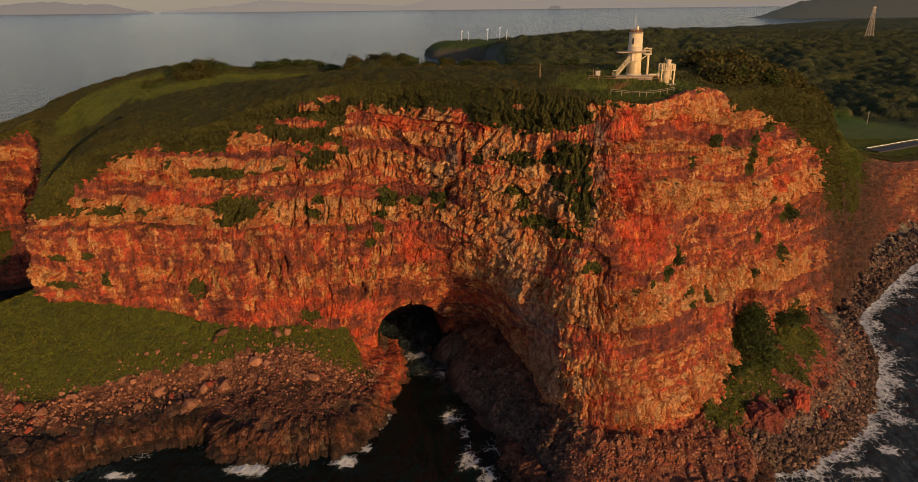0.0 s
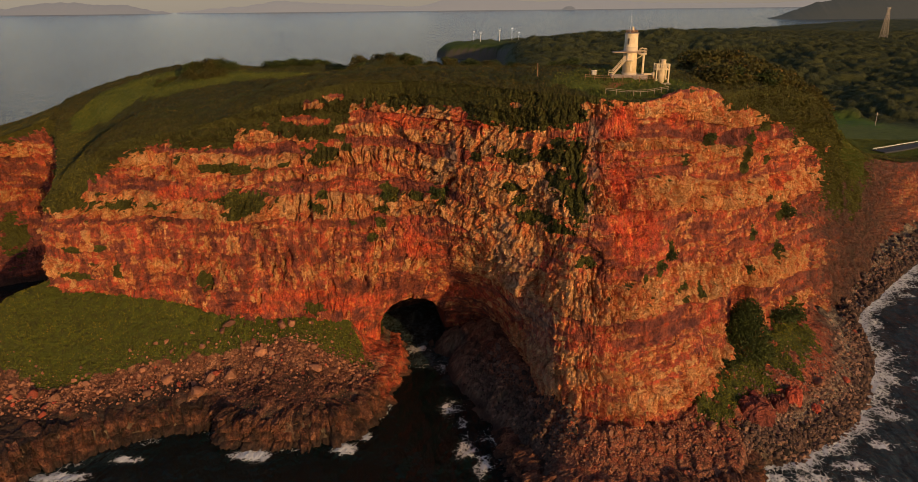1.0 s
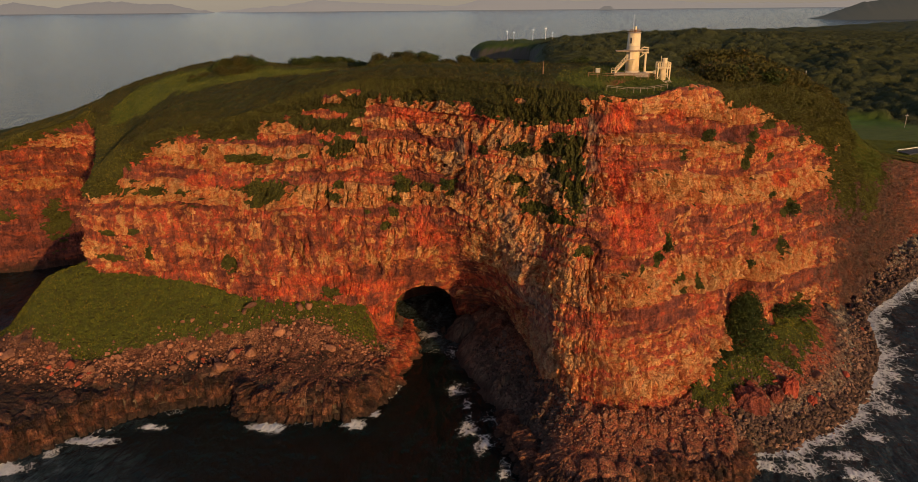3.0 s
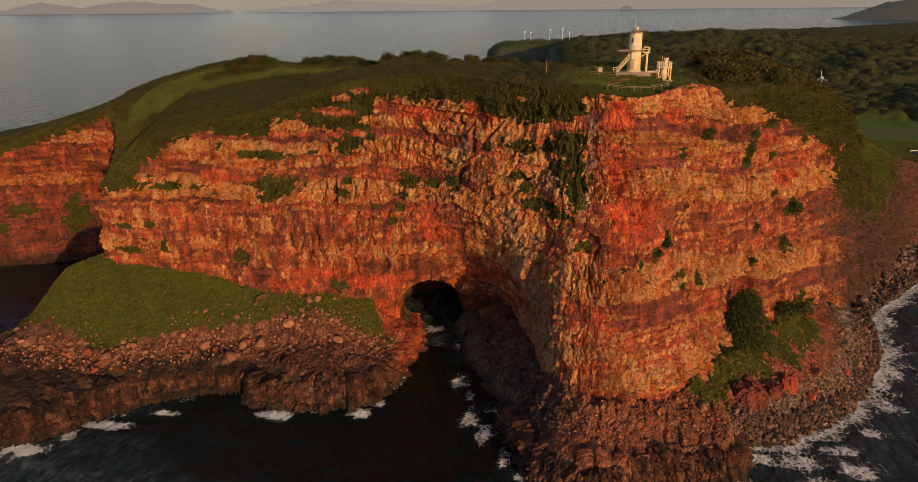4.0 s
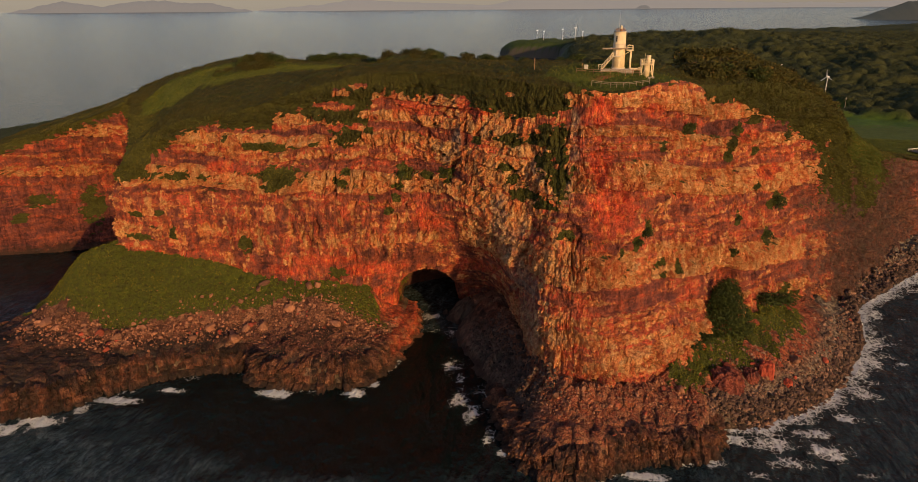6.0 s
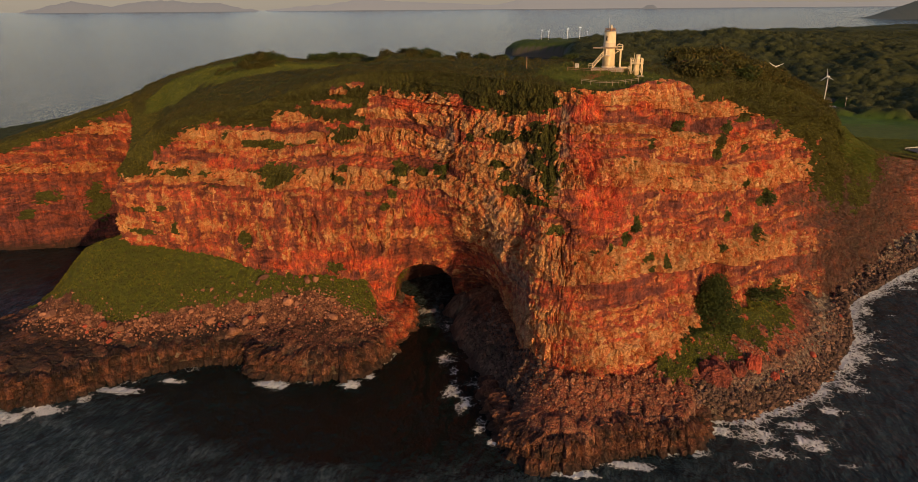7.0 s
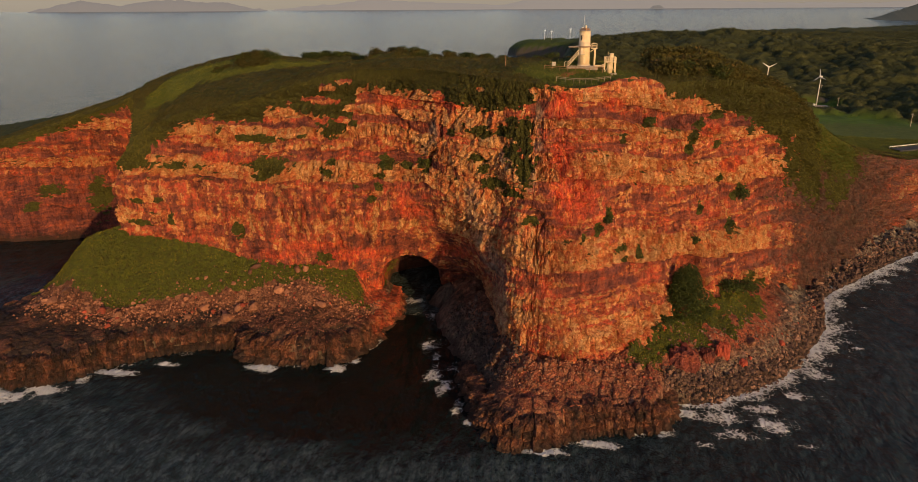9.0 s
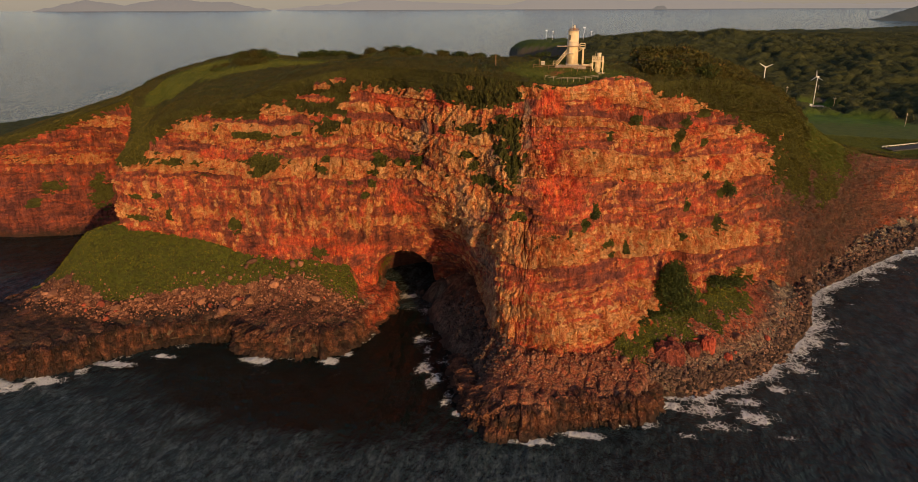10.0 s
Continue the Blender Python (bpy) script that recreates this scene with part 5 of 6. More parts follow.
def make_shrub(name, radius, height, leaves, size, material, lobes=7, cone=False):
    """A shrub of many small leaves on a forked stem, as an Empty with its parts."""
    root = new(name)
    centres = []
    for k in range(lobes):
        a = rng.uniform(0, 2 * math.pi)
        r = radius * 0.62 * math.sqrt(rng.random())
        centres.append((r * math.cos(a), r * math.sin(a), height * rng.uniform(0.35, 0.72), radius * rng.uniform(0.38, 0.6)))
    if cone:
        centres = []
        for k in range(lobes):
            u, a = 0.06 + 0.78 * k / lobes, 2.4 * k
            centres.append((radius * 0.75 * (1 - u) * math.cos(a), radius * 0.75 * (1 - u) * math.sin(a), height * u, radius * (0.56 - 0.30 * u)))
    c = np.array(centres)
    who = rng.integers(0, lobes, leaves)
    way = rng.normal(size=(leaves, 3))
    way /= np.linalg.norm(way, axis=1)[:, None]
    deep = rng.uniform(0.55, 1.0, (leaves, 1)) ** 0.5
    p = c[who, :3] + way * c[who, 3:4] * deep * np.array([1, 1, 1.25 if cone else min(1.0, 0.8 * height / radius)])
    p[:, 2] = np.maximum(p[:, 2], 0.05)
    crown = new("crown", leaf_mesh("crown", p, way * 0.7 + np.array([0, 0, 0.3]), size, material))
    crown.parent = root
    bm = bmesh.new()
    for cx, cy, cz, cr in centres[:4]:
        m = Matrix.Translation((cx / 2, cy / 2, cz / 2)) @ Vector((cx, cy, cz)).to_track_quat("Z", "Y").to_matrix().to_4x4()
        bmesh.ops.create_cone(bm, segments=6, radius1=0.05 * radius + 0.03, radius2=0.02, depth=Vector((cx, cy, cz)).length, matrix=m)
    link_part("stem", bm, mat_stem, root)
    return root


def ground_at(x, y):
    """Height of the clifftop at a place."""
    i, j = int(round((y - 128) / 0.9)), int(round((x + 430) / 0.9))
    return float(head_h[i, j])


def shore_at(x, y):
    i, j = int(round((y - 88) / 0.55)), int(round((x + 168) / 0.55))
    return float(shore_h[min(max(i, 0), shore_h.shape[0] - 1), min(max(j, 0), shore_h.shape[1] - 1)])


# bushes that cling to the face: x, y, height, size
CLING = [(48.6, 132.2, 43.4, 1.7), (46.4, 131.2, 41.2, 1.3), (90.5, 165.8, 40.6, 2.4), (87.4, 163.2, 32.0, 1.9), (75.3, 152.4, 31.2, 1.5), (58.6, 143.5, 66.4, 1.7), (74.2, 160.5, 63.0, 1.6), (72.2, 158.6, 60.3, 1.3),
         (71.1, 157.0, 57.2, 1.1), (82.2, 161.0, 47.0, 1.2), (76.0, 154.8, 40.0, 1.1), (52.2, 135.6, 35.0, 1.2), (-2.2, 146.5, 52.3, 1.8), (-14.4, 148.5, 51.0, 1.5)]


def plant_bushes():
    flat = cliff_verts.reshape(-1, 3)
    first = make_shrub("bush", 1.0, 1.5, 420, 0.16, mat_bush)
    tagged(first, "small dark green bush clinging to the red rock face", "bush", "bushes on the cliff face")
    for k, (x, y, z, r) in enumerate(CLING):
        near = flat[np.argmin((flat[:, 0] - x) ** 2 * 4 + (flat[:, 2] - z) ** 2 * 4 + 0.3 * (flat[:, 1] - y) ** 2)]
        m = pose(near[0], near[1] - 0.1 * r, near[2] - 0.5 * r, 14, 0, 47 * k)
        ob = first if k == 0 else copy_thing(first, m)
        ob.matrix_basis = m @ Matrix.Diagonal((r, r, r, 1))
    big = make_shrub("bush", 6.6, 14.5, 15000, 0.34, mat_bush, 30, True)
    big.matrix_basis = pose(72.2, 143.2, 13.2)
    tagged(big, "tall dark green bush filling an alcove in the rock", "bush")
    for x, y, r in ((63.5, 133.5, 2.2), (66.5, 136.5, 2.8), (76, 141.5, 2.4), (87, 156.5, 3.0), (89.5, 158.5, 3.4), (94, 162, 3.0), (97, 164.5, 2.2), (80, 146, 1.5)):
        low = copy_thing(first, pose(x, y, shore_at(x, y) - 0.2, 0, 0, x * 31))
        low.matrix_basis = low.matrix_basis @ Matrix.Diagonal((r / first.scale[0], r / first.scale[1], r * 0.8 / first.scale[2], 1))
        tagged(low, "leafy green bush on the steep talus below the cliff", "bush", "bushes on the talus")


plant_bushes()


def plant_rim_shrubs():
    kinds = [make_shrub("shrub", 2.2, 2.6, 950, 0.27, m, 9) for m in (mat_scrub, mat_bush, mat_scrub, mat_thicket)]
    used = [False] * 4
    spots = []
    # the wind-cut thicket on the right of the light, and the mounds along the crest
    for k in range(190):
        x = 62.5 + 64 * rng.random()
        back = rng.uniform(0.0, 17)
        spots.append((x, np.interp(x, [58, 77, 94, 114, 125], [157, 167, 179, 202, 216]) + back, rng.uniform(1.15, 1.9) * (1 - 0.2 * (x > 84)) + 0.45 * (k % 3 == 0) * (x < 84), "dense wind-cut shrub on the slope beside the cliff rim", "shrubs on the right slope"))
    for k in range(46):
        x = rng.uniform(-28, 34)
        spots.append((x, np.interp(x, [-28, -10, 34], [195, 191, 182]) + rng.uniform(-6, 8), rng.uniform(0.7, 1.2), "dark green shrub in the thicket along the crest", "shrubs along the crest"))
    for k in range(22):
        spots.append((rng.uniform(-57, -33), rng.uniform(210, 217), rng.uniform(0.9, 1.2), "rounded dark green shrub on the grassy crest", "shrubs on the grassy crest"))
    for k in range(26):
        f = rng.random()
        spots.append((-90 + 23 * f, rng.uniform(202, 208), 0.6 + 0.9 * f, "wind-cut shrub in a wedge on the grassy crest", "shrubs in the wedge"))
    for k, (x, y, r, label, group) in enumerate(spots):
        n = 3 if "slope" in group and k % 4 else 1 if "rounded" in label else k % 3
        m = pose(x, y, ground_at(x, y) - 0.7 - 0.6 * (r > 1.4), 0, 0, k * 67)
        ob = copy_thing(kinds[n], m) if used[n] else kinds[n]
        used[n] = True
        ob.matrix_basis = m @ Matrix.Diagonal((r, r, r * 0.9, 1))
        tagged(ob, label, "shrub", group)


plant_rim_shrubs()

# ---- boulders ----
def boulder_material(name, low, high):
    m, t, p = nodes_of(name, 0.9)
    info = t.nodes.new("ShaderNodeObjectInfo")
    g = t.nodes.new("ShaderNodeNewGeometry")
    pick = calc(t, "FRACT", calc(t, "ADD", info.outputs["Random"], g.outputs["Random Per Island"]))
    col = ramp(t, pick, [(0.0, low), (0.6, high), (1.0, tuple(min(1, c * 1.35) for c in high))])
    col = mix(t, 0.7, col, ramp(t, grain(t, 1.4, 5), [(0.3, (0.55, 0.5, 0.5)), (0.7, (1.15, 1.1, 1.1))]), "MULTIPLY")
    t.links.new(col, p.inputs["Base Color"])
    bump(t, p, grain(t, 2.5, 5), 0.6, 0.2)
    return m


mat_boulder_grey = boulder_material("tan_boulder", (0.11, 0.055, 0.038), (0.30, 0.142, 0.085))
mat_boulder_red = boulder_material("red_boulder", (0.16, 0.04, 0.026), (0.34, 0.075, 0.045))
mat_boulder_dark = boulder_material("dark_wet_boulder", (0.020, 0.015, 0.013), (0.105, 0.066, 0.052))


mat_boulder_beach = boulder_material("grey_beach_stone", (0.045, 0.028, 0.023), (0.22, 0.13, 0.094))
mat_rubble = boulder_material("reddish_rubble", (0.060, 0.030, 0.023), (0.17, 0.074, 0.052))
mat_outcrop = boulder_material("red_outcrop", (0.30, 0.05, 0.03), (0.34, 0.07, 0.042))


def rock_points(seed, detail=2, squash=0.7):
    """An angular stone about one metre in radius."""
    r = random.Random(seed)
    bm = bmesh.new()
    bmesh.ops.create_icosphere(bm, subdivisions=detail, radius=1.0)
    cuts = [(Vector((r.gauss(0, 1), r.gauss(0, 1), r.gauss(0, 0.8))).normalized(), r.uniform(0.42, 0.75)) for _ in range(11)]
    for v in bm.verts:
        for n, d in cuts:
            over = v.co.dot(n) - d
            if over > 0:
                v.co -= n * over * 0.92
        v.co *= 1 + 0.09 * noise.noise(v.co * 2.3 + Vector((seed * 3.1, 0, 0)))
        v.co.z *= squash
    return bm


def rock_mesh(name, seed, material, detail=2, squash=0.7):
    bm = rock_points(seed, detail, squash)
    me = bpy.data.meshes.new(name)
    bm.to_mesh(me)
    bm.free()
    me.materials.append(material)
    return me


def lay_boulders():
    shapes = {m.name: [rock_mesh("boulder", k + 7 * j, m) for k in range(6)] for j, m in enumerate((mat_boulder_grey, mat_boulder_red, mat_boulder_dark))}
    r = random.Random(5)

    def put_boulder(x, y, size, kind, label, group):
        ob = new("boulder", r.choice(shapes[kind]))
        s = size * r.uniform(0.8, 1.25)
        ob.matrix_basis = pose(x, y, shore_at(x, y) + 0.12 * size, r.uniform(-20, 20), r.uniform(-20, 20), r.uniform(0, 360)) @ Matrix.Diagonal((s, s * r.uniform(0.7, 1.1), s * r.uniform(0.75, 1.15), 1))
        tagged(ob, label, "boulder", group)
    # the strip between the shelf and the grass
    for k in range(115):
        x = r.uniform(-122, -20)
        y = np.interp(x, [-125, -107, -95, -80, -64, -48, -20], [134, 131, 130.5, 136, 142, 144, 145]) + r.gauss(0, 2.8)
        size = min(1.9, 0.5 * r.paretovariate(2.4))
        put_boulder(x, y, size, "tan_boulder" if r.random() < 0.72 else "red_boulder", "angular reddish boulder on the strip above the dark shelf", "boulders above the shelf")
    for x, y, size in ((-57, 151, 1.6), (-58.5, 150, 1.2), (-72, 147, 1.1), (-74, 146, 0.9), (-70, 145, 1.0), (-66, 149, 0.8), (-80, 144, 0.8), (-50, 148, 1.0), (-104, 134, 1.1), (-110, 131, 1.3), (-43.5, 151, 2.0), (-41, 151.5, 1.5), (-63, 147, 1.0), (-76, 141, 0.9), (-117, 133, 1.5), (-121, 136, 1.6), (-124, 141, 1.5), (-97, 133, 1.2)):
        put_boulder(x, y, size, "tan_boulder", "fallen tan boulder lying in the grass slope", "boulders in the grass")
    # the beach and the talus on the right
    for k in range(115):
        f = r.random()
        x = 68 + 58 * f
        base = np.interp(x, [68, 78, 95, 108, 119, 126], [119, 121, 132, 148, 165, 186])
        y = base + abs(r.gauss(0, 7)) - 1.0
        dist = y - base
        size = min(1.7, 0.4 * r.paretovariate(2.4))
        kind = "dark_wet_boulder" if dist < 4.5 or r.random() < 0.4 else ("tan_boulder" if r.random() < 0.7 else "red_boulder")
        label = "dark wet boulder at the edge of the surf" if dist < 4.5 else "loose boulder on the steep stony beach"
        put_boulder(x, y, size, kind, label, "boulders on the beach")
    for k in range(30):
        x = r.uniform(22, 64)
        y = np.interp(x, [22, 33, 47, 64], [112, 107, 111, 116]) + r.uniform(-1, 8)
        put_boulder(x, y, min(1.3, 0.4 * r.paretovariate(2.5)), "tan_boulder" if r.random() < 0.75 else "red_boulder", "rust-coloured boulder on the rocky foot of the cliff", "boulders at the cliff foot")
    for k in range(20):
        x = r.uniform(72, 112)
        y = np.interp(x, [72, 95, 112], [115, 126, 148]) + r.uniform(-2, 2.5)
        put_boulder(x, y, r.uniform(0.5, 1.1), "dark_wet_boulder", "black wet boulder awash in the surf", "boulders in the surf")
    for name, x, y, sx, sy, sz, kind, label in (("rock_outcrop", 70.0, 127.5, 5.6, 4.6, 7.6, "red_boulder", "large rounded maroon rock outcrop on the beach"),
                                                 ("rock_outcrop", 81.5, 133, 2.4, 2.4, 6.4, "red_boulder", "bright red rock outcrop beside the larger one"),
                                                 ("rock_outcrop", 87, 132.5, 1.6, 1.4, 2.2, "red_boulder", "bright red angular block on the beach"),
                                                 ("rock_outcrop", 77, 131, 2.6, 2.4, 4.6, "dark_wet_boulder", "dark cleft rock beside the maroon outcrop")):
        bm = bmesh.new()
        bmesh.ops.create_icosphere(bm, subdivisions=5, radius=1.0)
        for v in bm.verts:
            v.co = Vector([math.copysign(abs(c) ** 0.62, c) for c in v.co]) * 0.8
            cell = noise.voronoi(v.co * Vector((2.6, 2.6, 1.3)) + Vector((x, 0, 0)))[0]
            v.co *= 1 + 0.13 * noise.fractal(v.co * 2.2 + Vector((x, 0, 0)), 0.7, 2.1, 6) + 0.30 * min(cell[1] - cell[0], 0.45) - 0.10 + 0.05 * noise.noise(v.co * 9)
        me = bpy.data.meshes.new(name)
        bm.to_mesh(me)
        bm.free()
        me.materials.append(mat_outcrop if "bright" in label else mat_cliff)
        for key, value in (("tone", 0.15 if "maroon rock" in label else 0.1), ("red", 0.08 if "maroon rock" in label else 0.0)):
            me.attributes.new(key, "FLOAT", "POINT").data.foreach_set("value", np.full(len(me.vertices), value, np.float32))
        ob = new(name, me)
        ob.matrix_basis = pose(x, y, shore_at(x, y) - 0.2 * sz, 0, 0, x * 13) @ Matrix.Diagonal((sx, sy, sz * 0.8, 1))
        tagged(ob, label, "rock")
    # stones too many to count
    stones = []
    for seed in range(3):
        bm = rock_points(70 + seed, 1, 0.7)
        stones.append((np.array([v.co for v in bm.verts]), np.array([[v.index for v in f.verts] for f in bm.faces])))
        bm.free()

    def heap(name, spots, material, label):
        vs, fs, off = [], [], 0
        for k, (x, y, s) in enumerate(spots):
            v, f = stones[k % 3]
            turn = np.array(pose(0, 0, 0, r.uniform(0, 360), r.uniform(0, 360), 0).to_3x3())
            vs.append(v @ turn.T * s + (x, y, shore_at(x, y) + 0.2 * s))
            fs.append(f + off)
            off += len(v)
        stuff(name, mesh_of(name, np.vstack(vs), np.vstack(fs), material, smooth=False), label, "stones")
    strip = []
    for k in range(3600):
        x = r.uniform(-124, -17)
        strip.append((x, np.interp(x, [-125, -107, -95, -80, -64, -48, -17], [134, 131, 131, 136.5, 142.5, 145, 146]) + r.gauss(0, 3.0), 0.15 * min(4, r.paretovariate(1.7))))
    rubble = []
    for k in range(2600):
        x = r.uniform(-58, -17)
        low, high = np.interp(x, [-58, -50, -42, -27, -17], [137, 131, 128, 129, 142]), np.interp(x, [-58, -40, -17], [143, 146, 152])
        rubble.append((x, r.uniform(low, high), 0.11 * min(4, r.paretovariate(1.8))))
    heap("shelf_rubble", rubble, mat_rubble, "dull reddish rubble covering the end of the shelf")
    heap("shelf_stones", strip, mat_boulder_grey, "loose reddish stones above the dark shelf")
    beach, wet = [], []
    for k in range(9500):
        x = r.uniform(67, 165)
        base = np.interp(x, [67, 78, 95, 108, 119, 128, 147, 165], [119, 120, 131, 146, 163, 189, 207, 224])
        d = abs(r.gauss(0, 8.5)) - 0.5
        (wet if d < 4.5 else beach).append((x, base + d, (0.22 if d < 4.5 else 0.15) * min(4, r.paretovariate(1.9))))
    for k in range(1500):
        x = r.uniform(104, 195)
        base = np.interp(x, [104, 108, 119, 128, 147, 165, 195], [139, 147, 164, 189, 207, 224, 250])
        d = abs(r.gauss(0, 7))
        (wet if d < 5 or k % 3 else beach).append((x, base + d, 0.35 * min(3.2, r.paretovariate(1.7))))
    for k in range(1600):
        x = r.uniform(64, 104)
        base = np.interp(x, [64, 67, 78, 95, 104], [117, 118.5, 119, 130, 140])
        (wet if k % 2 else beach).append((x, base + r.uniform(-2.5, 6), 0.26 * min(3.5, r.paretovariate(1.9))))
    rust = []
    for k in range(1500):
        x = r.uniform(20, 66)
        rust.append((x, np.interp(x, [20, 33, 47, 66], [112, 106, 110, 116]) + r.uniform(-1, 10), 0.12 * min(4, r.paretovariate(1.9))))
    for k in range(1300):
        f = r.random()
        wet.append((np.interp(f, [0, 1], [3, 20]) + r.uniform(0, 7), np.interp(f, [0, 1], [150, 112]) + r.uniform(-2, 4), 0.13 * min(4, r.paretovariate(1.9))))
    for k in range(1100):
        f = r.random()
        wet.append((4 + 18 * f + r.uniform(0, 8), 152 - 38 * f + r.uniform(-3, 4), 0.24 * min(4, r.paretovariate(1.8))))
    heap("foot_stones", rust, mat_boulder_grey, "rust-coloured rubble at the foot of the cliff")
    heap("beach_stones", beach, mat_boulder_beach, "grey and rust-coloured stones of the steep beach")
    heap("wet_stones", wet, mat_boulder_dark, "dark wet stones along the waterline")


lay_boulders()

# ---- built things ----
def rod(bm, a, b, r0, r1=None, seg=8):
    """A round bar from a to b."""
    a, b = Vector(a), Vector(b)
    m = Matrix.Translation((a + b) / 2) @ (b - a).to_track_quat("Z", "Y").to_matrix().to_4x4()
    bmesh.ops.create_cone(bm, cap_ends=True, segments=seg, radius1=r0, radius2=r0 if r1 is None else r1, depth=(b - a).length, matrix=m)


def slab(bm, lo, hi, edge=0.03):
    """A box between two corners, its edges slightly rounded."""
    lo, hi = Vector(lo), Vector(hi)
    made = bmesh.ops.create_cube(bm, size=1, matrix=Matrix.Translation((lo + hi) / 2) @ Matrix.Diagonal((*(hi - lo), 1)))
    if edge:
        es = list({e for v in made["verts"] for e in v.link_edges})
        bmesh.ops.bevel(bm, geom=es, offset=edge, segments=1, affect="EDGES", clamp_overlap=True)


def one(name, build, material, parent, label="", smooth=False):
    bm = bmesh.new()
    build(bm)
    return link_part(name, bm, material, parent, label, smooth)


mat_white = plain("weathered_white_paint", (0.75, 0.61, 0.40), 0.6, wear=0.22, scale=0.8)
mat_cream = plain("cream_band", (0.62, 0.52, 0.40), 0.6, wear=0.25)
mat_concrete = plain("pale_concrete", (0.42, 0.36, 0.30), 0.85, wear=0.35)
mat_metal = plain("grey_painted_steel", (0.45, 0.42, 0.38), 0.5, wear=0.3)
mat_rust = plain("rusty_brown_rail", (0.30, 0.17, 0.10), 0.7, wear=0.4)
mat_glass = plain("dark_window", (0.03, 0.03, 0.035), 0.15, wear=0.1)
mat_wood = plain("weathered_wood", (0.22, 0.14, 0.08), 0.8, wear=0.4)
mat_turbine = plain("white_turbine_paint", (0.78, 0.76, 0.74), 0.4, wear=0.08)
mat_asphalt = plain("asphalt", (0.055, 0.055, 0.058), 0.9, wear=0.3, scale=0.6)
mat_lamp = plain("brown_lamp_base", (0.40, 0.20, 0.11), 0.5)
mat_gallery = plain("brown_grey_gallery", (0.34, 0.25, 0.18), 0.6, wear=0.35)
mat_fence = plain("weathered_beige_fence", (0.30, 0.25, 0.19), 0.8, wear=0.35)


def ring(bm, r_in, r_out, z0, z1, seg=40):
    vs = [[bm.verts.new((r * math.cos(2 * math.pi * k / seg), r * math.sin(2 * math.pi * k / seg), z)) for k in range(seg)] for r, z in ((r_in, z0), (r_out, z0), (r_out, z1), (r_in, z1))]
    for k in range(seg):
        n = (k + 1) % seg
        for a, b in ((0, 1), (1, 2), (2, 3), (3, 0)):
            bm.faces.new((vs[a][k], vs[a][n], vs[b][n], vs[b][k]))
    bmesh.ops.recalc_face_normals(bm, faces=bm.faces)


def flight(parent, a, b, width, steps, material):
    """A straight open stair from a to b (along x), with strings, treads, posts and rails as parts."""
    a, b = Vector(a), Vector(b)
    for side in (-width / 2, width / 2):
        off = Vector((0, side, 0))
        one("stair_string", lambda bm: rod(bm, a + off, b + off, 0.09, seg=4), material, parent)
        one("handrail", lambda bm: rod(bm, a + off + Vector((0, 0, 1.0)), b + off + Vector((0, 0, 1.0)), 0.055, seg=6), material, parent)
        one("middle_rail", lambda bm: rod(bm, a + off + Vector((0, 0, 0.5)), b + off + Vector((0, 0, 0.5)), 0.035, seg=6), material, parent)
        for k in range(5):
            p = a.lerp(b, k / 4) + off
            one("rail_post", lambda bm: rod(bm, p, p + Vector((0, 0, 1.0)), 0.05, seg=6), material, parent)
    for k in range(steps):
        p = a.lerp(b, (k + 0.5) / steps)
        one("tread", lambda bm: slab(bm, p + Vector((-0.14, -width / 2, -0.02)), p + Vector((0.14, width / 2, 0.02)), 0), material, parent)


def railing(parent, corners, height, material, closed=False):
    pts = [Vector(c) for c in corners]
    pairs = list(zip(pts, pts[1:] + pts[:1] if closed else pts[1:]))
    for a, b in pairs:
        for h in (height, height * 0.5):
            one("rail", lambda bm: rod(bm, a + Vector((0, 0, h)), b + Vector((0, 0, h)), 0.05, seg=6), material, parent)
        n = max(1, round((b - a).length / 0.9))
        for k in range(n):
            p = a.lerp(b, k / n)
            one("rail_post", lambda bm: rod(bm, p, p + Vector((0, 0, height)), 0.05, seg=6), material, parent)


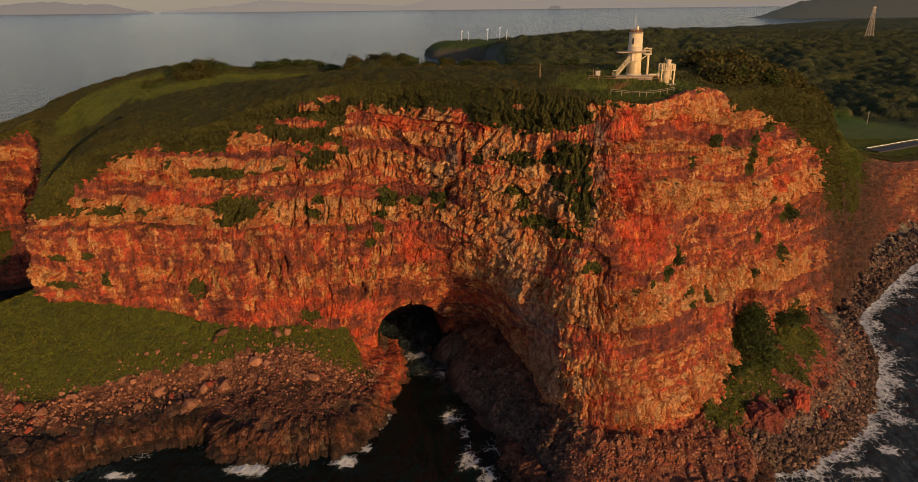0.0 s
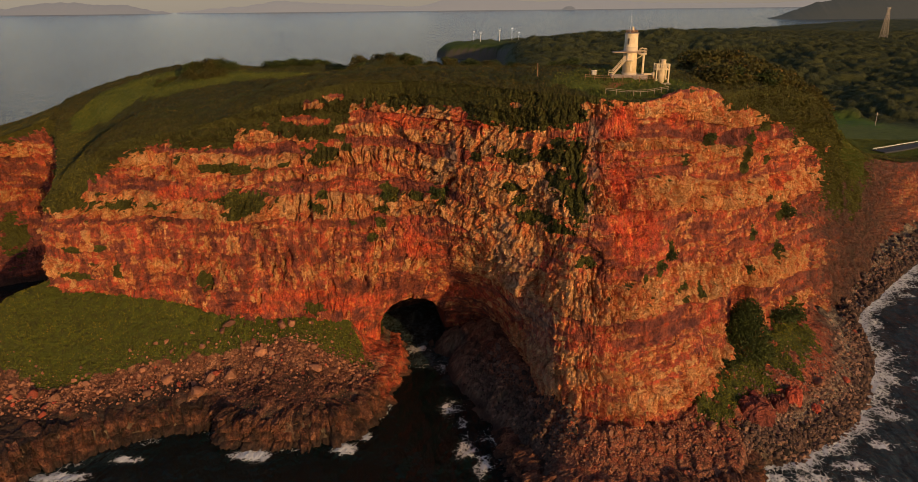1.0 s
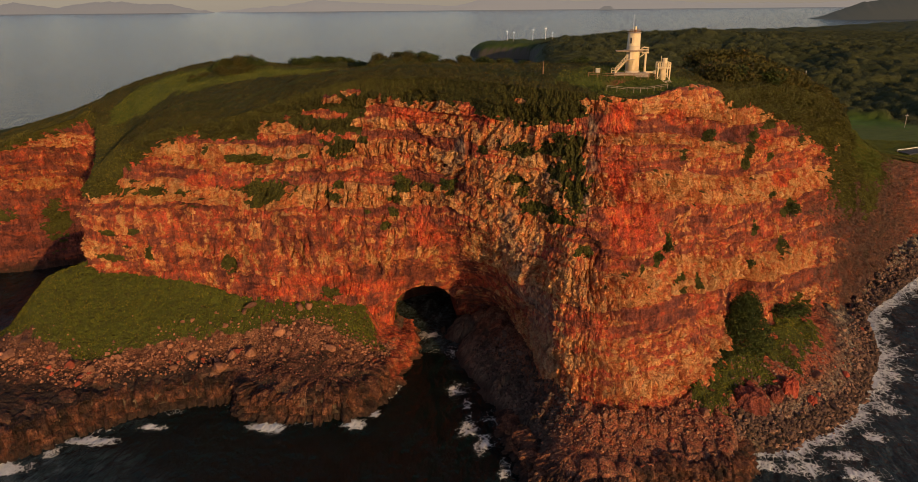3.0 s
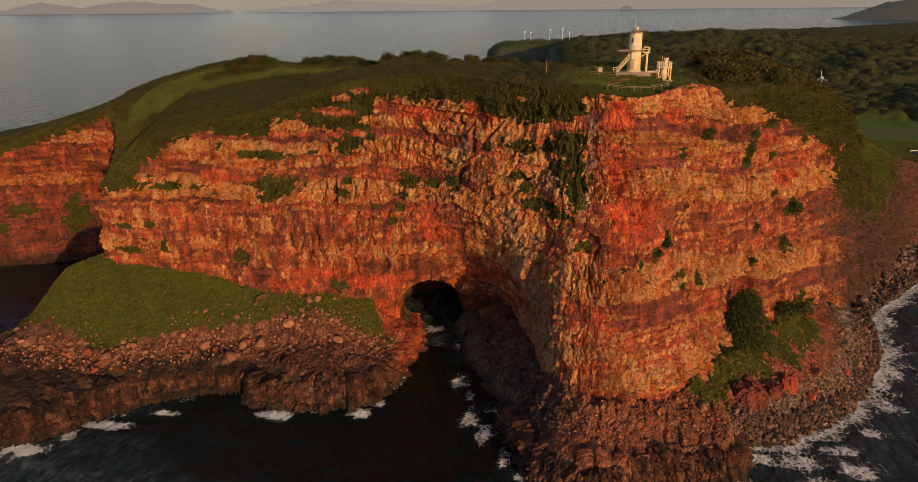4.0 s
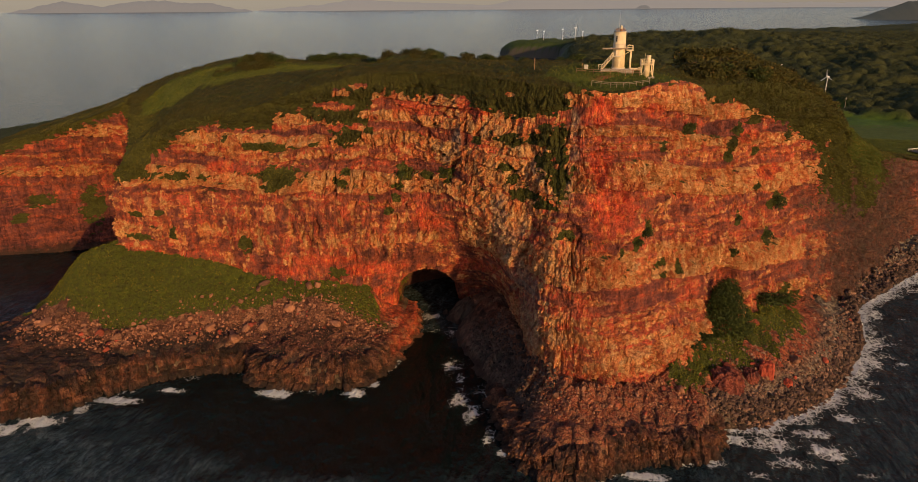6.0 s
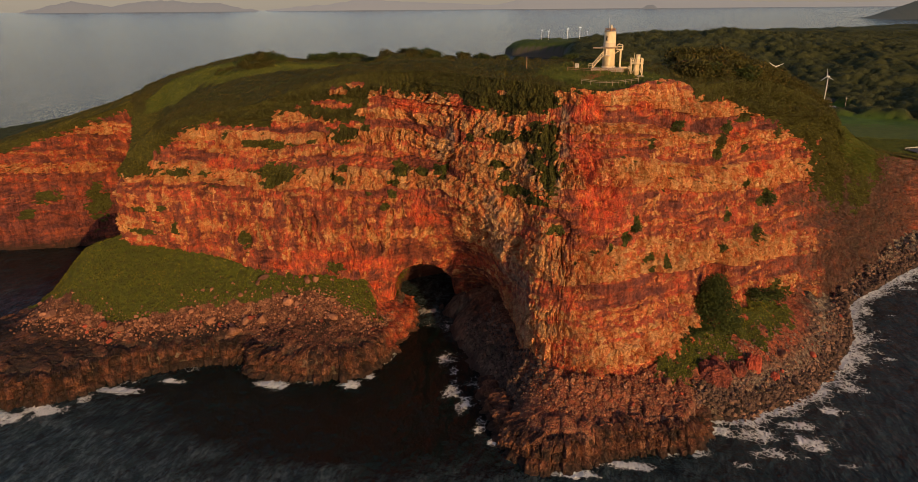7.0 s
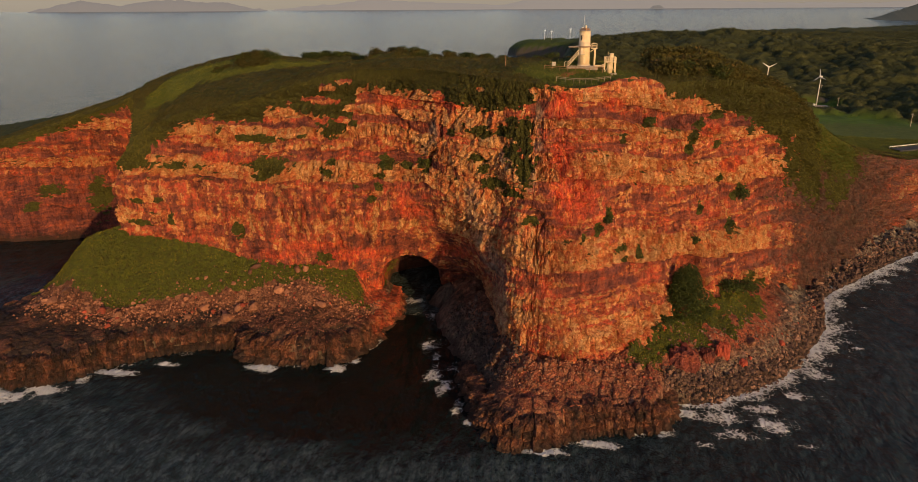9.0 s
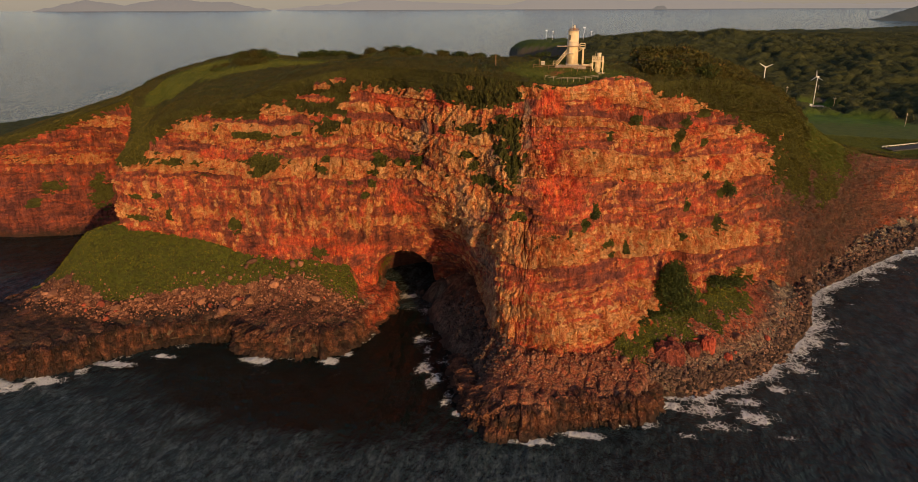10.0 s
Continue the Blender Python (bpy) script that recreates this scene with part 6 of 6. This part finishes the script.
def build_lighthouse():
    root = new("lighthouse")
    root.location = (41.2, 151.2, 79.75)
    tagged(root, "white cylindrical lighthouse with a side stair and gallery", "lighthouse")
    one("base_plinth", lambda bm: slab(bm, (-4.4, -2.6, -0.7), (3.6, 2.6, 0.25), 0.06), mat_concrete, root, "pale concrete plinth")
    one("base_ring", lambda bm: rod(bm, (0, 0, 0.2), (0, 0, 0.55), 1.85, 1.7, 40), mat_cream, root)
    tower = one("tower", lambda bm: rod(bm, (0, 0, 0.3), (0, 0, 8.95), 1.55, 1.42, 48), mat_white, root, "tapered white tower", True)
    one("band", lambda bm: ring(bm, 1.3, 1.53, 5.1, 6.2), mat_cream, root, "cream painted band")
    one("window", lambda bm: slab(bm, (-1.05, -1.26, 6.7), (-0.7, -1.0, 8.0), 0.02), mat_glass, tower, "narrow dark window")
    one("window", lambda bm: slab(bm, (-0.25, -1.62, 1.0), (0.25, -1.45, 2.6), 0.02), mat_white, tower, "white door hatch")
    one("roof_slab", lambda bm: rod(bm, (0, 0, 8.95), (0, 0, 9.1), 1.6, 1.6, 40), mat_concrete, root)
    one("gallery", lambda bm: slab(bm, (-4.1, -1.7, 4.95), (2.0, -0.2, 5.2), 0.03), mat_gallery, root, "thin brownish grey gallery deck")
    one("gallery", lambda bm: ring(bm, 1.4, 2.15, 4.95, 5.25), mat_gallery, root)
    one("platform", lambda bm: slab(bm, (1.7, -1.6, 4.55), (3.3, 0.4, 4.75), 0.03), mat_white, root, "raised side platform")
    railing(root, [(1.9, -1.5, 4.75), (3.2, -1.5, 4.75), (3.2, 0.3, 4.75), (1.9, 0.3, 4.75)], 1.05, mat_white)
    one("support_post", lambda bm: rod(bm, (2.75, -1.0, 0.1), (2.75, -1.0, 4.6), 0.24, 0.24, 12), mat_white, root)
    one("brace", lambda bm: rod(bm, (1.2, -1.2, 3.6), (2.7, -1.0, 4.6), 0.09, seg=6), mat_white, root)
    one("brace", lambda bm: rod(bm, (1.3, -0.9, 5.2), (2.4, -0.9, 6.1), 0.07, seg=6), mat_white, root)
    flight(root, (-4.1, -1.6, 0.15), (-1.5, -1.6, 3.3), 0.9, 13, mat_white)
    one("door_landing", lambda bm: slab(bm, (-1.7, -2.1, 3.2), (0.2, -1.1, 3.32), 0.02), mat_metal, root)
    one("tower_door", lambda bm: slab(bm, (-0.95, -1.42, 3.32), (-0.25, -1.2, 4.9), 0.02), mat_cream, tower, "weathered cream door")
    railing(root, [(-5.0, -2.1, 0.25), (-4.1, -2.1, 0.25), (-4.1, -1.1, 0.25)], 1.1, mat_white)
    one("lamp_pedestal", lambda bm: rod(bm, (0.2, 0, 9.1), (0.2, 0, 9.6), 0.36, 0.30, 16), mat_lamp, root, "brownish lamp pedestal")
    one("lantern", lambda bm: rod(bm, (0.2, 0, 9.6), (0.2, 0, 10.4), 0.26, 0.2, 16), mat_white, root, "small white lantern")
    railing(root, [(1.25 * math.cos(a), 1.25 * math.sin(a), 9.1) for a in np.linspace(0, 2 * math.pi, 9)[:-1]], 0.55, mat_rust, True)
    one("antenna", lambda bm: rod(bm, (-0.35, 0, 9.1), (-0.35, 0, 13.0), 0.06, 0.035, 6), mat_metal, root, "thin whip antenna")
    one("outlet_pipe", lambda bm: rod(bm, (2.9, -1.8, 0.35), (4.9, -1.8, 0.35), 0.22, 0.22, 12), mat_white, root)
    one("outlet_box", lambda bm: slab(bm, (4.7, -2.1, 0.0), (5.2, -1.5, 0.75), 0.03), mat_white, root)


def build_small_tower():
    root = new("light_beacon")
    root.location = (47.9, 149.2, 78.2)
    tagged(root, "small white steel-framed light beacon beside the lighthouse", "beacon")
    one("base_slab", lambda bm: slab(bm, (-1.9, -1.7, -0.5), (1.9, 1.7, 0.1), 0.04), mat_concrete, root)
    for x in (-1.35, 1.35):
        for y in (-1.1, 1.1):
            one("leg", lambda bm: slab(bm, (x - 0.12, y - 0.12, 0), (x + 0.12, y + 0.12, 4.1), 0.02), mat_white, root)
    one("cylinder", lambda bm: rod(bm, (0.05, 0, 0.1), (0.05, 0, 3.2), 0.72, 0.72, 28), mat_white, root, "white equipment cylinder", True)
    one("deck", lambda bm: slab(bm, (-1.55, -1.3, 2.85), (1.55, 1.3, 3.05), 0.03), mat_white, root)
    railing(root, [(-1.45, -1.2, 3.05), (1.45, -1.2, 3.05), (1.45, 1.2, 3.05), (-1.45, 1.2, 3.05)], 1.1, mat_white, True)
    for x in (-1.0, -0.5, 0.0, 0.5, 1.0):
        one("baluster", lambda bm: slab(bm, (x - 0.07, -1.24, 3.05), (x + 0.07, -1.16, 4.1), 0), mat_white, root)
    one("lantern_house", lambda bm: rod(bm, (0.3, 0, 3.05), (0.3, 0, 4.9), 0.5, 0.5, 24), mat_white, root, "white lantern drum", True)
    one("lantern_roof", lambda bm: rod(bm, (0.3, 0, 4.9), (0.3, 0, 5.05), 0.62, 0.55, 24), mat_white, root)
    one("antenna", lambda bm: rod(bm, (-0.65, -0.3, 3.0), (-0.65, -0.3, 5.5), 0.05, 0.04, 6), mat_white, root)
    for a, b in (((-1.35, -1.1, 0.3), (0.0, -1.1, 2.8)), ((1.35, -1.1, 0.3), (0.0, -1.1, 2.8))):
        one("brace", lambda bm: rod(bm, a, b, 0.06, seg=6), mat_white, root)


def far_height(x, y):
    return float(land_height(np.array([x]), np.array([y]))[0])


def build_fence(points, height, material, label, bars=(1.0, 0.55)):
    root = new("fence")
    root.location = (points[0][0], points[0][1], 0)
    pts = [Vector((x - points[0][0], y - points[0][1], far_height(x, y) + z)) for x, y, z in points]
    tagged(root, label, "fence", "fences before the lighthouse")
    for a, b in zip(pts, pts[1:]):
        n = max(1, round((b - a).length / 1.8))
        for k in range(n + 1):
            p = a.lerp(b, k / n)
            one("post", lambda bm: slab(bm, p + Vector((-0.06, -0.06, -0.5)), p + Vector((0.06, 0.06, height)), 0.015), material, root)
        for f in bars:
            one("rail", lambda bm: rod(bm, a + Vector((0, 0, height * f - 0.06)), b + Vector((0, 0, height * f - 0.06)), 0.05, seg=6), material, root)


def build_top_clutter():
    root = new("equipment_box")
    root.location = (33.4, 151.5, ground_at(33.4, 151.5) - 0.1)
    tagged(root, "pale grey equipment cabinet on short legs in the grass", "cabinet")
    one("cabinet", lambda bm: slab(bm, (-0.5, -0.4, 0.25), (0.5, 0.4, 1.15), 0.04), mat_metal, root)
    one("cabinet_lid", lambda bm: slab(bm, (-0.55, -0.45, 1.15), (0.55, 0.45, 1.22), 0.02), mat_white, root)
    for x in (-0.42, 0.42):
        one("leg", lambda bm: slab(bm, (x - 0.06, -0.3, -0.3), (x + 0.06, 0.3, 0.35), 0), mat_metal, root)
    one("panel_post", lambda bm: rod(bm, (-0.95, 0, -0.3), (-0.95, 0, 1.7), 0.07, seg=6), mat_wood, root)
    post = new("wooden_pole")
    post.location = (20.6, 151, ground_at(20.6, 151) - 0.3)
    tagged(post, "short weathered wooden pole in the grass", "pole")
    one("pole", lambda bm: rod(bm, (0, 0, 0), (0, 0, 3.2), 0.16, 0.13, 10), mat_wood, post)


def build_turbine(name, blade, height, phase, face, label, group):
    root = new(name)
    tagged(root, label, "wind turbine", group)
    one("tower", lambda bm: rod(bm, (0, 0, -1), (0, 0, height), height * 0.016, height * 0.009, 16), mat_turbine, root, smooth=True)
    head = pose(0, 0, height, 0, 0, face)
    one("nacelle", lambda bm: (slab(bm, (-0.022 * height, -0.04 * height, -0.018 * height), (0.022 * height, 0.07 * height, 0.028 * height), 0.08), bmesh.ops.transform(bm, matrix=head, verts=bm.verts)), mat_turbine, root)
    hub = one("hub", lambda bm: (rod(bm, (0, -0.09 * height, 0.01 * height), (0, -0.045 * height, 0.01 * height), 0.018 * height, 0.032 * height, 12), bmesh.ops.transform(bm, matrix=head, verts=bm.verts)), mat_turbine, root)
    for k in range(3):
        def shape(bm):
            vs = []
            for f, w in ((0.0, 0.05), (0.12, 0.085), (0.5, 0.06), (0.95, 0.028), (1.0, 0.01)):
                for sx, sy in ((-0.4, -0.12), (0.6, -0.02), (0.6, 0.04), (-0.4, 0.12)):
                    vs.append(bm.verts.new((sx * w * blade * 1.5, sy * w * blade * 2, f * blade)))
            for i in range(4):
                for j in range(4):
                    bm.faces.new((vs[4 * i + j], vs[4 * i + (j + 1) % 4], vs[4 * i + 4 + (j + 1) % 4], vs[4 * i + 4 + j]))
            bm.faces.new(vs[:4]), bm.faces.new(vs[-4:])
            bmesh.ops.recalc_face_normals(bm, faces=bm.faces)
            bmesh.ops.transform(bm, matrix=head @ pose(0, -0.07 * height, 0.01 * height, 0, phase + 120 * k, 0), verts=bm.verts)
        one("blade", shape, mat_turbine, hub)
    return root


def build_lattice():
    root = new("lattice_mast")
    root.location = (516, 850, float(height_far(516, 850)) + 6)
    tagged(root, "tall red and white lattice mast on the wooded hill", "mast")
    h, w0, w1 = 33.0, 3.2, 0.9
    corners = [(-1, -1), (1, -1), (1, 1), (-1, 1)]

    def at(c, f):
        w = w0 + (w1 - w0) * f
        return (c[0] * w, c[1] * w, h * f)
    for c in corners:
        one("mast_leg", lambda bm: rod(bm, at(c, -0.3), at(c, 1), 0.22, 0.16, 6), mat_cream, root)
    for k in range(8):
        for c, d in zip(corners, corners[1:] + corners[:1]):
            one("mast_brace", lambda bm: (rod(bm, at(c, k / 8), at(d, (k + 1) / 8), 0.11, seg=4), rod(bm, at(d, k / 8), at(c, (k + 1) / 8), 0.11, seg=4)), mat_cream, root)
    one("mast_top", lambda bm: slab(bm, (-1.6, -1.6, h - 0.2), (1.6, 1.6, h + 0.8), 0.05), mat_cream, root)


def build_road(name, points, width, label, raised=0.5):
    pts = np.array(points, float)
    par = np.linspace(0, len(pts) - 1, 12 * len(pts))
    c = curve_at(pts, par)
    t = np.gradient(c, axis=0)
    t /= np.linalg.norm(t, axis=1)[:, None]
    side = np.stack([t[:, 1], -t[:, 0]], 1) * width / 2
    z = land_height(c[:, 0], c[:, 1]) + raised
    v, n = [], len(c)
    for k, low in ((1, 1.5), (1, 0), (-1, 0), (-1, 1.5)):
        e = c + side * k * (1 + 0.15 * (low > 0))
        v.append(np.column_stack([e, z - low]))
    me = mesh_of(name, np.vstack(v), np.vstack([np.column_stack([np.arange(n - 1) + a * n, np.arange(1, n) + a * n, np.arange(1, n) + (a + 1) * n, np.arange(n - 1) + (a + 1) * n]) for a in range(3)]), mat_asphalt, smooth=False)
    tagged(new(name, me), label, "road", kind="structure")
    return c, side, z


def build_guard_rail(c, side, z, label):
    root = new("guard_rail")
    root.location = (c[0, 0], c[0, 1], z[0])
    tagged(root, label, "guard rail", "guard rails along the road")
    base = Vector(root.location)
    pts = [Vector((*(p + s * 0.9), h)) - base for p, s, h in zip(c, side, z)][::3]
    for a, b in zip(pts, pts[1:]):
        one("rail", lambda bm: slab_between(bm, a, b, 0.6, 0.3), mat_turbine, root)
        one("post", lambda bm: rod(bm, a, a + Vector((0, 0, 0.8)), 0.1, seg=6), mat_metal, root)


def slab_between(bm, a, b, up, tall):
    for p, q in ((a, b),):
        vs = [bm.verts.new(v) for v in (p + Vector((0, 0, up)), q + Vector((0, 0, up)), q + Vector((0, 0, up + tall)), p + Vector((0, 0, up + tall)))]
        f = bm.faces.new(vs)
        made = bmesh.ops.extrude_face_region(bm, geom=[f])
        bmesh.ops.translate(bm, vec=(0.05, 0.12, 0), verts=[g for g in made["geom"] if isinstance(g, bmesh.types.BMVert)])


build_lighthouse()
build_small_tower()
build_fence([(34.2, 141.4, 0.3), (38.5, 140.6, 0.3), (43.0, 141.0, 0.3), (47.8, 142.8, 0.3)], 0.75, mat_fence, "low weathered two-bar fence along the cliff rim")
build_fence([(31.0, 149.0, 0.2), (35.0, 147.6, 0.2), (41.0, 147.2, 0.2), (46.0, 147.6, 0.2)], 0.95, mat_rust, "rusty brown two-bar fence round the lighthouse plinth")
build_top_clutter()

near_turbine = build_turbine("wind_turbine", 4.9, 19.6, -8, -48, "small white three-bladed wind turbine on a concrete pad", "turbines in the valley")
near_turbine.location = (215.8, 460, far_height(215.8, 460) + 0.2)
second = build_turbine("wind_turbine", 5.2, 20.0, 62, -15, "small white three-bladed wind turbine above the trees", "turbines in the valley")
second.location = (181, 460, 29.5)
pad = new("concrete_pad")
pad.location = (217, 458.5, far_height(217, 458.5))
tagged(pad, "pale concrete pad under the wind turbine", "pad")
one("slab", lambda bm: slab(bm, (-5, -3, -1.5), (6, 3, 0.5), 0.1), mat_concrete, pad)
one("cabinet", lambda bm: slab(bm, (-4.6, -2.6, 0.5), (-3.2, -1.4, 2.2), 0.08), mat_turbine, pad, "white switch cabinet")
for k, (x, y, hh) in enumerate(((23, 1150, 20), (34, 1152, 18), (65, 1145, 21), (85, 1140, 23), (99, 1175, 16))):
    ob = build_turbine("wind_turbine", hh * 0.26, hh, 35 * k, 82, "slim white wind turbine on the far green headland", "turbines on the far headland")
    ob.location = (x, y, far_height(x, y) - 0.3)
build_lattice()
c, side, z = build_road("road", [(262, 610), (240, 560), (223, 515), (206, 478), (196, 440), (192, 410)], 6.0, "narrow asphalt road past the wind turbine", 1.2)
build_guard_rail(c, side, z, "white guard rail along the winding road")
c, side, z = build_road("road", [(196, 303), (208, 309), (226, 318), (252, 330), (288, 346)], 6.0, "asphalt coast road behind the low cliff", 0.7)
build_guard_rail(c, -side, z, "white guard rail along the coast road")
for x, y, h in ((232, 500, 7), (205, 484, 8), (224, 446, 8), (196, 505, 7), (238, 378, 7), (262, 352, 8)):
    root = new("utility_pole")
    root.location = (x, y, far_height(x, y) - 0.3)
    tagged(root, "thin pale utility pole beside the road", "pole", "utility poles in the valley")
    one("pole", lambda bm: rod(bm, (0, 0, 0), (0, 0, h + 1), 0.17, 0.12, 8), mat_concrete, root)
    one("crossarm", lambda bm: slab(bm, (-0.9, -0.06, h - 0.1), (0.9, 0.06, h + 0.1), 0), mat_metal, root)

# ---- distance: a headland, islands and an islet, glowing flat with painted-in haze ----
mat_haze_head = haze_glow_material("hazy_headland", (0.046, 0.045, 0.036), 1.0)
mat_haze_near = haze_glow_material("hazy_islands", (0.245, 0.212, 0.19), 1.0)
mat_haze_far = haze_glow_material("hazier_islands", (0.295, 0.252, 0.222), 1.0)


def ridge(name, line, y, depth, material, label, seed, rough=6.0):
    """A long low hill whose crest follows the given heights along x."""
    pts = np.array(line, float)
    xs = np.linspace(pts[0, 0], pts[-1, 0], 400)
    top = np.clip(np.interp(xs, pts[:, 0], pts[:, 1]) + rough * fbm(xs / (12 * rough), 0.3, seed, 4) * (np.interp(xs, pts[:, 0], pts[:, 1]) > 2), 0, None)
    v = np.vstack([np.column_stack([xs, np.full(400, y + f * depth), top * h - 1]) for f, h in ((-1, 0), (-0.55, 0.45), (0, 1), (1, 0))])
    me = mesh_of(name, v, grid_faces(4, 400), material)
    return tagged(new(name, me), label, "backdrop", kind="structure")


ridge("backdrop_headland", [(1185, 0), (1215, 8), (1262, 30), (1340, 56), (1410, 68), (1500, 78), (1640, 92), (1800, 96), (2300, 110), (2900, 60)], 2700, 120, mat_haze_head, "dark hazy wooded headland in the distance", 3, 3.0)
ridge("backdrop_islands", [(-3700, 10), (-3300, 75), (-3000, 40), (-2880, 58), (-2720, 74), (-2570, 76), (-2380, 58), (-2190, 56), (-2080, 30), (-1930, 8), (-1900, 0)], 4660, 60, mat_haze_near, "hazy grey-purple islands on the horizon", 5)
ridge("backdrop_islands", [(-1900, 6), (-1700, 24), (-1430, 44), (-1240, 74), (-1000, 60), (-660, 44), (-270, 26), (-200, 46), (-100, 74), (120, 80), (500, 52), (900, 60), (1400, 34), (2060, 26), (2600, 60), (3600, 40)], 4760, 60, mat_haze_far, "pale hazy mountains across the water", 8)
mat_islet = haze_glow_material("dim_islet", (0.19, 0.168, 0.15), 1.0)
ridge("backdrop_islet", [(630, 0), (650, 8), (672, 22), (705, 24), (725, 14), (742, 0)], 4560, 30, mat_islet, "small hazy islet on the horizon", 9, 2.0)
